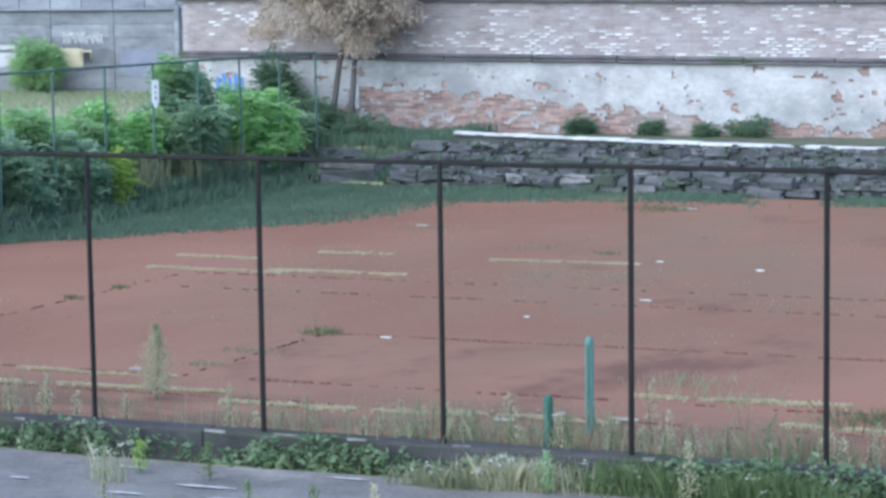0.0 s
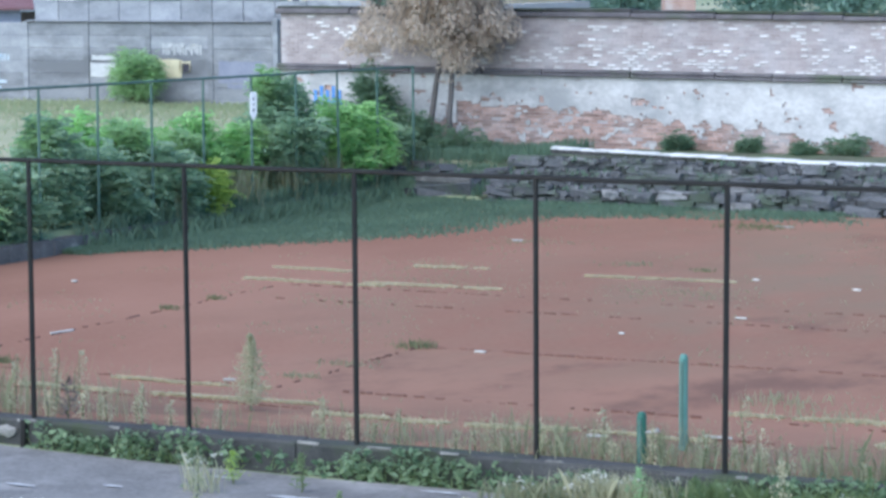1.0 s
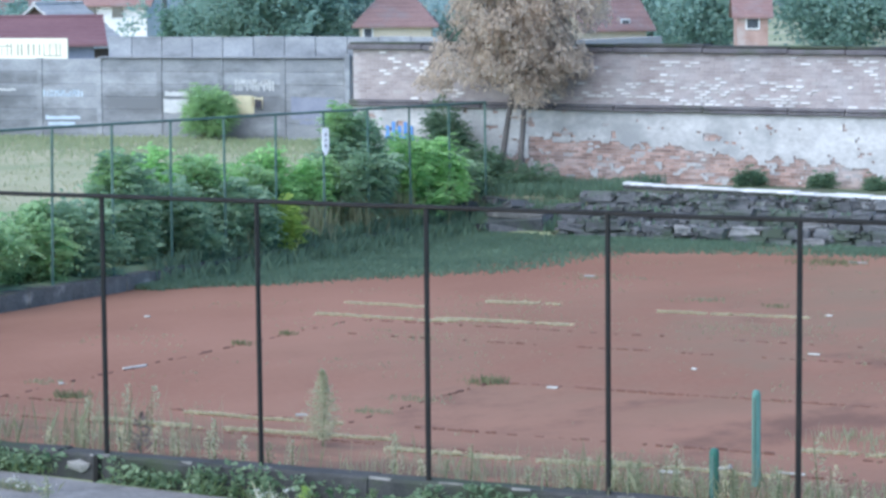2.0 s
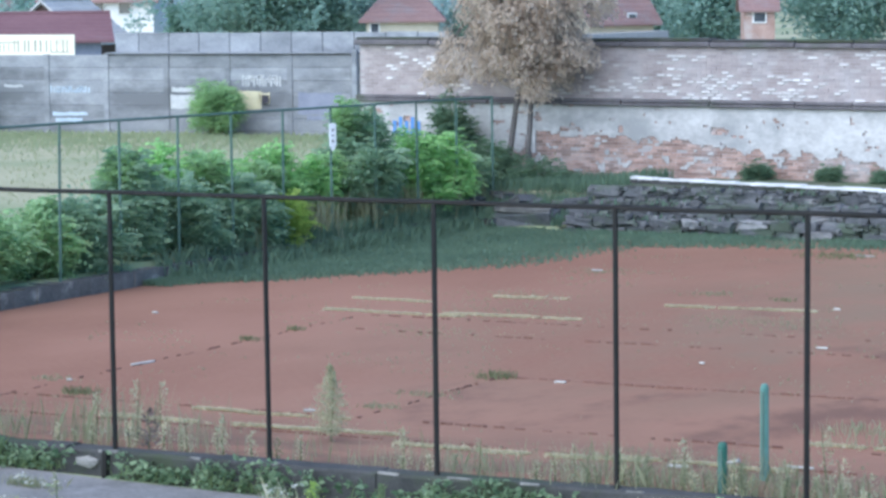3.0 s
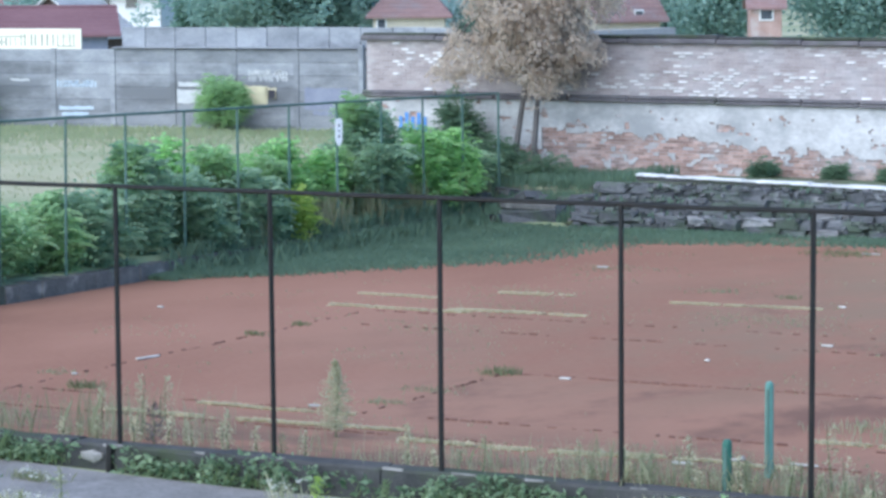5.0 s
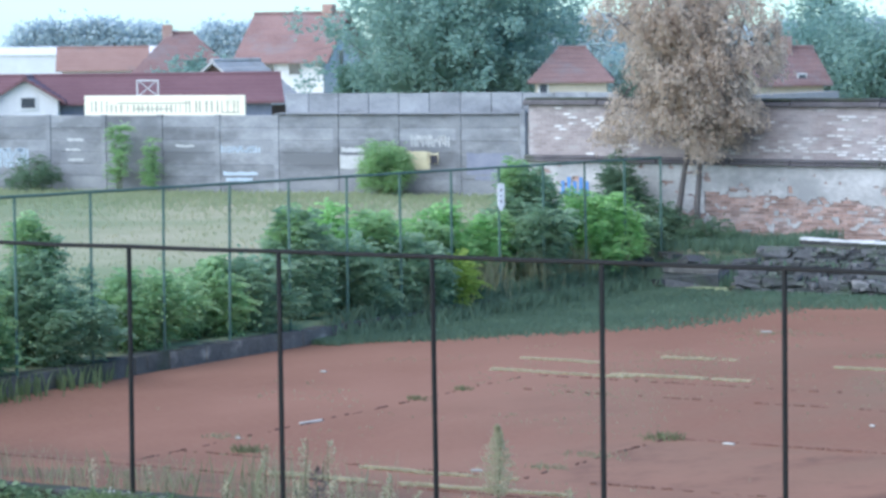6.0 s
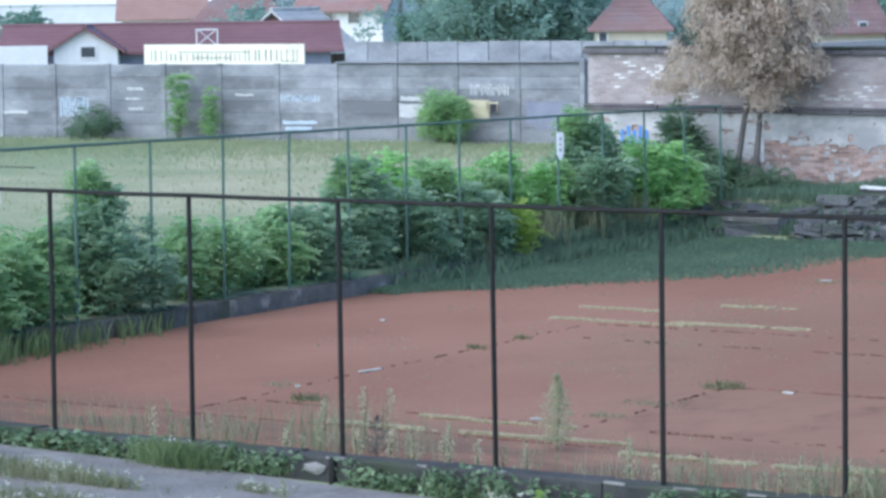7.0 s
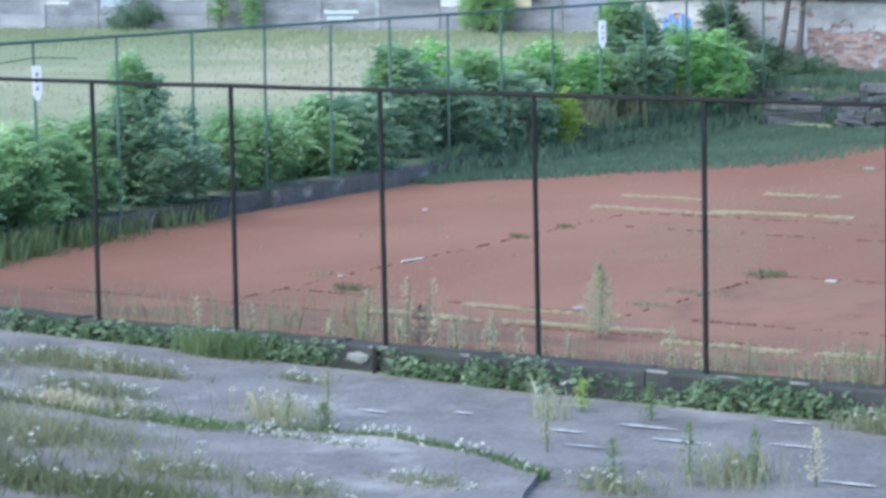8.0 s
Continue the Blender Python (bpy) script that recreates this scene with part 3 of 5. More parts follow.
def build_kerbs():
    rng = np.random.default_rng(8)
    kerb = empty("kerb")
    tagged(kerb, "low dark mossy concrete kerb under the wire fence posts", "kerb", kind="structure")
    x = -12.0
    while x < 22:
        L = rng.uniform(1.9, 2.3)
        s, k = Soup(), 7
        front, top, low = -8.17 + rng.normal(0, 0.012), 0.12 + rng.normal(0, 0.01), yard_height(x) - 0.25
        ring = [[(x + (L - 0.008) * i / k, front + rng.normal(0, 0.008), low), (x + (L - 0.008) * i / k, front + rng.normal(0, 0.01), top - 0.03 + rng.normal(0, 0.006)), (x + (L - 0.008) * i / k, front + 0.03 + rng.normal(0, 0.008), top + rng.normal(0, 0.007)), (x + (L - 0.008) * i / k, -7.83, top + rng.normal(0, 0.007)), (x + (L - 0.008) * i / k, -7.83, low)] for i in range(k + 1)]
        s.add(np.array(ring), [(5 * i + p, 5 * i + 5 + p, 5 * i + 5 + (p + 1) % 5, 5 * i + (p + 1) % 5) for i in range(k) for p in range(5)])
        s.f += [[0, 1, 2, 3, 4], [5 * k + 4, 5 * k + 3, 5 * k + 2, 5 * k + 1, 5 * k]]
        stone = part("kerb_stone", s, M["kerb"], kerb)
        worn, q = Soup(), x + rng.uniform(0, 1.0)
        while q < x + L - 0.3:
            e = rng.uniform(0.06, 0.3)
            worn.box(q, q + e, front + 0.012, front + 0.05, top - 0.02, top + 0.008, 0.009, rng)
            q += e + rng.uniform(0.4, 1.8)
        part("worn_edge", worn, M["chip"], stone, "pale chipped top edge")
        x += L
    # pale lump where the face has broken away
    rim = [(0.17 * math.cos(a) * rng.uniform(0.75, 1.15), 0.075 * math.sin(a) * rng.uniform(0.7, 1.2)) for a in np.arange(0, 2 * math.pi, 0.5)]
    s, k = Soup(), len(rim)
    s.add([(-1.39 + u * f, -8.175 - d, -0.03 + w * f) for f, d in ((1.0, -0.03), (1.0, 0.02), (0.55, 0.045)) for u, w in rim] + [(-1.4, -8.225, -0.02)], [(m * k + i, m * k + (i + 1) % k, m * k + k + (i + 1) % k, m * k + k + i) for m in (0, 1) for i in range(k)])
    s.f += [[2 * k + i, 2 * k + (i + 1) % k, 3 * k] for i in range(k)]
    part("chipped_stone", s, M["chip"], kerb, "pale broken lump of concrete")
    side = empty("side_kerb")
    tagged(side, "worn pale concrete retaining kerb along the side of the court", "kerb", kind="structure")
    y = -8.0
    while y < 24:
        L = rng.uniform(1.4, 2.4)
        s = Soup()
        k = 6
        for i in range(k):
            a, b = y + L * i / k, y + L * (i + 1) / k - (0.02 if i == k - 1 else 0)
            h = 0.3 + 0.05 * value_noise(a * 1.3, 3)
            s.box(-12.05, -11.62 + 0.03 * value_noise(a * 2, 7), a, b, -0.1, h, 0.012, rng)
        part("kerb_stone", s, M["kerb_light"] if 3.6 < y < 9.6 else M["kerb_side"], side)
        y += L


build_kerbs()

# ---------------------------------------------------------------- fences


def build_near_fence():
    fence = empty("court_fence")
    tagged(fence, "tall dark rusty steel fence frame along the court", "fence")
    rng = np.random.default_rng(11)
    post = Soup()
    post.tube([(0, 0, 0), (0, 0, 1.0), (0, 0, 2.2), (0, 0, 3.1)], [0.031, 0.031, 0.03, 0.03], 6)
    me = post.mesh("post", M["post"])
    xs = [-11.7, -9.9, -7.72, -5.54, -3.34, -1.11, 1.02, 3.19, 5.38, 7.54, 9.65, 11.8, 13.95, 16.1, 18.3, 20.5]
    for i, x in enumerate(xs):
        p = part("post", me, None, fence)
        p.matrix_basis = pose(x, -8.0, 0.06, rng.normal(0, 0.25), rng.normal(0, 0.2), rng.uniform(0, 60))
        if i:
            s = Soup()
            x0 = xs[i - 1]
            sag = rng.uniform(0.0, 0.012)
            s.tube([(x0, -8.0, 3.16), ((x0 + x) / 2, -8.0, 3.16 - sag), (x + 0.03, -8.0, 3.16)], [0.027, 0.026, 0.027], 6)
            part("top_rail", s, M["post"], fence)
    # an extra stub holding the kerb
    s = Soup()
    s.tube([(-1.13, -8.2, -0.3), (-1.12, -8.19, 0.12)], [0.05, 0.05], 6)
    part("stub", s, M["post"], fence)


def build_side_fence():
    fence = empty("side_fence")
    tagged(fence, "tall faded green tube fence overgrown by bushes", "fence")
    post = Soup()
    post.tube([(0, 0, 0), (0, 0, 1.5), (0, 0, 2.95)], [0.028, 0.028, 0.026], 6)
    me = post.mesh("side_post", M["post_green"])
    rng = np.random.default_rng(12)
    ys = [-7.9, -5.9, -3.92, -1.93, 0.06, 2.05, 4.07, 6.04, 7.99, 9.97, 11.94, 13.9, 15.87, 17.8, 19.75, 21.64, 23.47]
    for i, y in enumerate(ys):
        top = 3.23 - 0.012 * (y + 2)
        p = part("post", me, None, fence)
        p.matrix_basis = pose(-11.8, y, top - 2.95, rng.normal(0, 0.4), rng.normal(0, 0.4), 0)
        if i:
            s = Soup()
            y0 = ys[i - 1]
            s.tube([(-11.8, y0, 3.23 - 0.012 * (y0 + 2)), (-11.8, (y0 + y) / 2, 3.225 - 0.012 * ((y0 + y) / 2 + 2)), (-11.8, y, top)], [0.025] * 3, 6)
            part("top_rail", s, M["post_green"], fence)
    s = Soup()
    s.tube([(-11.8, y, 2.98 - 0.012 * (y + 2) - (0.06 if i % 2 else 0)) for i, y in enumerate(np.arange(-7.9, 0.1, 1.0))], [0.008] * 8, 5)
    part("wire", s, M["post"], fence, "loose slack wire")


def marker_plate(y, z0, z1, wd):
    """An upright plate with cut shoulders and a pointed foot, three faint marks on its face."""
    plate = empty("marker_plate", (-11.755, y, z0), -30)
    h = z1 - z0
    rim = [(-0.5, 0.2), (-0.12, 0.0), (0.12, 0.0), (0.5, 0.2), (0.5, 0.93), (0.36, 1.0), (-0.36, 1.0), (-0.5, 0.93)]
    s, k = Soup(), len(rim)
    s.v.append(np.array([(d, u * wd, v * h) for d in (-0.01, 0.01) for u, v in rim]))
    s.n = 2 * k
    s.f = [list(range(k))[::-1], list(range(k, 2 * k))] + [[i, (i + 1) % k, k + (i + 1) % k, k + i] for i in range(k)]
    part("board", s, M["plate"], plate)
    for a, b in ((0.3, 0.4), (0.52, 0.58), (0.7, 0.8)):
        part("mark", block(0.011, 0.014, -wd * 0.14, wd * 0.12, h * a, h * b), M["panel"], plate, "faded grey mark")
    for v in (0.25, 0.9):
        part("clamp", block(-0.05, -0.011, -0.03, 0.03, h * v - 0.012, h * v + 0.012, 0.003), M["post"], plate, "dark steel clamp")
    tagged(plate, "small white enamel plate fixed to a fence post", "plate", "white plates on the side fence")


build_near_fence()
build_side_fence()
marker_plate(15.87, 2.1, 2.68, 0.16)
marker_plate(-1.93, 2.3, 2.86, 0.15)


def net_post(x, y, h, r, mat):
    t = empty("net_post", (x, y, 0))
    s = Soup()
    s.tube([(0, 0, -0.1), (0, 0, h - 0.03), (0, 0, h)], [r, r, r * 0.75], 10)
    part("tube", s, M[mat], t)
    s = Soup()
    s.tube([(0, 0, h - 0.005), (0, 0, h + 0.02)], [r * 0.95, r * 0.5], 10)
    part("cap", s, M[mat], t)
    part("strip", block(-r * 0.35, r * 0.35, -r - 0.012, -r + 0.004, 0.05, h - 0.06, 0.003), M["post_green"], t, "pale rubbed guide rail")
    return t


tagged(net_post(6.38, -6.2, 1.06, 0.05, "net_green"), "tall green steel net post standing in the clay", "net post", "net posts")
short = net_post(6.4, -7.5, 0.6, 0.055, "net_dark")
s = Soup()
s.tube([(0.05, 0, 0.4), (0.17, -0.02, 0.42), (0.2, -0.02, 0.44)], [0.018, 0.018, 0.03], 6)
part("crank", s, M["clod"], short, "pale metal crank")
tagged(short, "short green steel post with a crank beside the fence", "post", "net posts")

# ---------------------------------------------------------------- stands


def stone_mesh(L, d, h, rng):
    s = Soup()
    bm = bmesh.new()
    bmesh.ops.create_cube(bm, size=1, matrix=Matrix.LocRotScale((L / 2, d / 2, h / 2), None, (L, d, h)))
    bmesh.ops.bevel(bm, geom=bm.edges[:], offset=min(h, L) * 0.14, segments=1, affect="EDGES")
    for v in bm.verts:
        v.co += Vector(rng.normal(0, 0.034, 3))
    me = bpy.data.meshes.new("stone")
    bm.to_mesh(me)
    bm.free()
    return me


def build_stands():
    rng = np.random.default_rng(21)
    stands = empty("stone_stands")
    tagged(stands, "crumbling dark stone steps below the old wall", "stone steps", kind="structure")
    core = Soup()
    core.box(-9.0, 26, 21.75, 22.45, -0.1, 0.3)
    core.box(-9.0, 26, 22.35, 23.15, -0.1, 0.6)
    core.box(-9.0, 26, 23.05, 23.75, -0.1, 0.86)
    part("core", core, M["stone"], stands)
    variety = [[stone_mesh(rng.uniform(0.3, 1.0), 0.5, rng.uniform(0.12, 0.19), rng) for _ in range(7)] for _ in range(2)]
    for me in variety[0]:
        me.materials.append(M["stone"])
    for me in variety[1]:
        me.materials.append(M["stone_pale"])
    n = 0
    for y, z in ((21.55, 0.0), (21.6, 0.17), (22.22, 0.31), (22.26, 0.46), (22.95, 0.6), (23.0, 0.74)):
        x = -9.0 + rng.uniform(-0.8, 0.4)
        while x < 17:
            me = variety[1 if rng.random() < (0.07 if z < 0.2 else 0.03) else 0][rng.integers(7)]
            L = max(v.co.x for v in me.vertices)
            if rng.random() < 0.95 and n < 300:
                ob = part("stone", me, None, stands)
                ob.matrix_basis = pose(x, y + rng.normal(0, 0.05), z + rng.normal(0, 0.012), rng.normal(0, 3), rng.normal(0, 2.5), rng.normal(0, 5))
                n += 1
            x += L + rng.uniform(0.0, 0.05)
    # tumbled stones past the end of the steps
    for _ in range(26):
        ob = part("stone", variety[0][rng.integers(7)], None, stands)
        x = rng.uniform(-12.5, -8.8)
        y = rng.uniform(21.5, 23.6)
        ob.matrix_basis = pose(x, y, ground_height(x, y) - 0.03 + rng.uniform(0, 0.08), rng.normal(0, 8), rng.normal(0, 8), rng.uniform(-30, 30))
    # broken bits wedged in and lying on the steps
    s = Soup()
    for _ in range(1500):
        x, f = rng.uniform(-9.2, 18), rng.random()
        step = int(rng.integers(3))
        y = (21.5, 22.18, 22.9)[step] + 0.6 * f * f
        z = (0.3, 0.6, 0.86)[step] + rng.uniform(-0.02, 0.03) if f > 0.35 else (0.0, 0.3, 0.6)[step] + rng.uniform(0, 0.28)
        L, d, h = rng.uniform(0.05, 0.24), rng.uniform(0.05, 0.14), rng.uniform(0.03, 0.09)
        s.box(x, x + L, y, y + d, z, z + h, 0.018, rng)
    tagged(part("rubble", s, M["rubble"], stands, "small dark broken stones"), kind="stuff")
    # dark soil above and beside the steps
    s = Soup()
    for xs, ys in ((np.arange(-17.2, -8.95, 0.3), np.arange(21.45, 26.99, 0.3)), (np.arange(-9.2, 26.1, 0.4), np.arange(23.78, 26.99, 0.3))):
        w = len(xs)
        v = [(x, y, ground_height(x, y) + 0.05 + 0.05 * value_noise(x * 0.9, y * 0.9, 3)) for y in ys for x in xs]
        s.add(v, [(j * w + i, j * w + i + 1, (j + 1) * w + i + 1, (j + 1) * w + i) for j in range(len(ys) - 1) for i in range(w - 1)])
    tagged(part("bank", s, M["bank"], smooth=True), "dark grassy soil below the old wall", "ground", kind="structure")
    # white edge strip on the topmost step
    strip = empty("edge_strip")
    pts = [(-8.3, 1.14), (-7.2, 1.11), (-5.0, 1.05), (-2.4, 0.985), (0, 0.95), (3, 0.93), (7, 0.92), (12, 0.91), (18, 0.9)]
    for (x0, z0), (x1, z1) in zip(pts, pts[1:]):
        s, low = Soup(), Soup()
        k = 6
        for i in range(k):
            a, b = i / k, (i + 1) / k
            xa, xb = x0 + (x1 - x0) * a, x0 + (x1 - x0) * b - (0.01 if i == k - 1 else 0)
            za = z0 + (z1 - z0) * a
            s.box(xa, xb, 23.45, 23.75, za - 0.05, za + rng.normal(0, 0.008), 0.008, rng)
            # filler below the strip, dark in place of the shadow line
            low.box(xa, xb, 23.47, 23.74, za - 0.15, za - 0.052, 0.006, rng)
        part("length", s, M["white"], strip)
        part("bedding", low, M["kerb"], strip, "dark filler coloured as the shadow under the strip")
    tagged(strip, "chipped white painted concrete edge on the top step", "concrete edge", kind="structure")
    slab = part("concrete_slab", block(-0.75, 0.6, -0.3, 0.3, 0, 0.14, 0.02), M["kerb_light"])
    slab.matrix_basis = pose(-10.1, 21.9, 0.4, 3, 2, 4)
    tagged(slab, "pale broken concrete slab lying on the stones", "slab")
    base = part("rubble_block", stone_mesh(1.5, 0.8, 0.42, rng), None)
    base.data.materials.append(M["stone"])
    base.matrix_basis = pose(-10.9, 21.55, 0.0)
    tagged(base, "dark block of rubble under a concrete slab", "rubble")


build_stands()

# ---------------------------------------------------------------- old brick wall
WALL_Y, WALL_X0, WALL_X1 = 27.0, -17.3, 22.0


def wall_drop(x):
    return -0.006 * (x + 17.3)


def build_brick_wall():
    rng = np.random.default_rng(31)
    wall = empty("wall_brick")
    tagged(wall, "long old brick wall, pale upper courses over peeling whitewashed plaster", "brick wall", kind="structure")
    s = Soup()
    s.box(WALL_X0, WALL_X1, WALL_Y + 0.014, WALL_Y + 0.45, 0.2, 4.05)
    s.box(WALL_X0, WALL_X0 + 0.4, WALL_Y + 0.45, 46, 0.2, 4.05)
    part("core", s, M["mortar"], wall)
    brick = {}
    for key in ("brick_part", "brick_white"):
        b = block(0, 0.24, -0.012, 0.06, 0, 0.062, 0.006)
        brick[key] = b.mesh("brick", M[key])
    upper, chalk = Soup(), Soup()
    lower = Soup()
    nparts = 0
    course = 0
    z = 0.62
    while z < 4.0:
        x = WALL_X0 + (0.13 if course % 2 else 0)
        while x < WALL_X1 - 0.2:
            zz = z + wall_drop(x)
            L = 0.24
            if 2.72 < z < 4.0:
                streak = 0.7 * value_noise(x * 0.5, z * 1.2, 5) + 0.3 * value_noise(x * 2.1, z * 9, 9)
                pale = rng.random() < (0.62 if x > -9 else 0.3) * max(0.1, min(1.0, streak * 1.5 + 0.45)) and x > -16.6
                if pale and (nparts >= 300 or not -14 < x < 3):
                    chalk.box(x, x + L * rng.uniform(0.5, 1.0), WALL_Y - 0.022, WALL_Y + 0.06, zz, zz + 0.06 * rng.uniform(0.5, 0.9))
                elif pale:
                    ob = part("brick", brick["brick_white"], None, wall)
                    ob.matrix_basis = Matrix.LocRotScale((x, WALL_Y - 0.012, zz), None, (rng.uniform(0.5, 1.0), 1, rng.uniform(0.45, 0.85)))
                    nparts += 1
                elif rng.random() > 0.02:
                    p = rng.uniform(-0.006, 0.006)
                    upper.box(x, x + L, WALL_Y + p, WALL_Y + 0.06, zz, zz + 0.062)
            elif z <= 2.66 and x < 14:
                if rng.random() > 0.05:
                    p = rng.uniform(-0.014, 0.01)
                    lower.box(x, x + L, WALL_Y + p, WALL_Y + 0.06, zz, zz + 0.062, 0.004, rng)
            x += 0.255
        z += 0.076
        course += 1
    tagged(part("brickwork", upper, M["brick_pale"], wall, "pale pinkish weathered bricks"), kind="stuff")
    tagged(part("white_brickwork", chalk, M["brick_white"], wall, "whitewashed bricks"), kind="stuff")
    tagged(part("lower_brickwork", lower, M["brick_red"], wall, "exposed crumbling red bricks"), kind="stuff")
    # the peeling plaster coat: small cells left out where it has fallen
    s = Soup()
    c = 0.06
    nx, nz = int((WALL_X1 - WALL_X0) / c), int(2.1 / c)
    keep = np.zeros((nx + 1, nz), bool)
    for i in range(nx):
        x = WALL_X0 + i * c
        ragged = 0.34 * value_noise(x * 0.5, 1.0) + 0.22 * value_noise(x * 1.7, 2.0) + 0.1 * value_noise(x * 5, 3.0)
        lift = 0.55 if x < -12.4 else 0.0
        low = float(np.interp(x, [-12, -9.5, -5, 0, 8], [1.95, 1.9, 1.55, 1.25, 1.2])) + 1.2 * ragged - lift - 0.012 * max(0, x + 12)
        if x < -13.2:
            low = 0.6
        for j in range(nz):
            z = 0.6 + j * c
            hole = value_noise(x * 1.6, z * 3.2, 11) + 0.6 * value_noise(x * 4.5, z * 7, 12)
            crumb = 0.8 * value_noise(x * 2.4, z * 4.5, 14) + 0.5 * value_noise(x * 7.0, z * 10.0, 15)
            pock = value_noise(x * 5.5, z * 8.5, 21) + 0.25 * value_noise(x * 0.8, z, 22)
            keep[i, j] = (z > low and hole < 0.5 and pock < 0.56) or (z > low - 0.95 and crumb > 0.3)
    vid = {}
    verts, faces = [], []

    def vert(i, j, front):
        if (i, j, front) not in vid:
            vid[i, j, front] = len(verts)
            x, z = WALL_X0 + i * c, 0.6 + j * c
            a, b = 0.35 * c * value_noise(i * 0.7, j * 0.7, 1), 0.35 * c * value_noise(i * 0.7, j * 0.7, 2)
            verts.append((x + a, WALL_Y - (0.03 + 0.008 * value_noise(x * 1.1, z * 1.1, 6) if front else 0.0), z + b + wall_drop(x)))
        return vid[i, j, front]

    for i in range(nx):
        for j in range(nz):
            if not keep[i, j]:
                continue
            faces.append((vert(i, j, 1), vert(i + 1, j, 1), vert(i + 1, j + 1, 1), vert(i, j + 1, 1)))
            for di, dj, a, b in ((-1, 0, (i, j), (i, j + 1)), (1, 0, (i + 1, j + 1), (i + 1, j)), (0, -1, (i + 1, j), (i, j)), (0, 1, (i, j + 1), (i + 1, j + 1))):
                k, m = i + di, j + dj
                if k < 0 or m < 0 or m >= nz or not keep[k, m]:
                    faces.append((vert(*a, 1), vert(*b, 1), vert(*b, 0), vert(*a, 0)))
    s.v.append(np.array(verts))
    s.n, s.f = len(verts), [list(f) for f in faces]
    part("plaster", s, M["plaster"], wall, "peeling whitewashed plaster")
    # ledge and coping, in lengths
    x = WALL_X0 - 0.1
    while x < WALL_X1:
        L = rng.uniform(1.2, 2.4)
        e = min(x + L - 0.012, WALL_X1)
        d = wall_drop(x)
        o = part("ledge", block(x, e, WALL_Y - 0.16, WALL_Y + 0.02, 2.63 + d, 2.7 + d + rng.normal(0, 0.006), 0.02), M["coping"], wall)
        o2 = part("ledge_slope", block(x, e, WALL_Y - 0.1, WALL_Y + 0.02, 2.703 + d, 2.8 + d, 0.03), M["coping"], wall)
        o3 = part("coping", block(x, e, WALL_Y - 0.15, WALL_Y + 0.6, 4.05 + d, 4.17 + d + rng.normal(0, 0.008), 0.025), M["coping"], wall, "dark weathered coping")
        o4 = part("coping_cap", block(x, e, WALL_Y - 0.05, WALL_Y + 0.5, 4.172 + d, 4.25 + d + rng.normal(0, 0.012), 0.03), M["kerb"], wall)
        x += L
    # blue scrawl and dark vents near the corner
    s = Soup()
    for i in range(5):
        s.box(-16.35 + i * 0.17, -16.25 + i * 0.17, WALL_Y - 0.05, WALL_Y - 0.046, 1.85, 2.15 + 0.1 * (i % 2))
    s.box(-16.4, -15.55, WALL_Y - 0.055, WALL_Y - 0.051, 1.8, 1.88)
    part("scrawl", s, M["paint_deep"], wall, "blue sprayed scrawl")


build_brick_wall()

# ---------------------------------------------------------------- concrete panel wall
PANEL = 2.2
WALL_TURN = 188.0


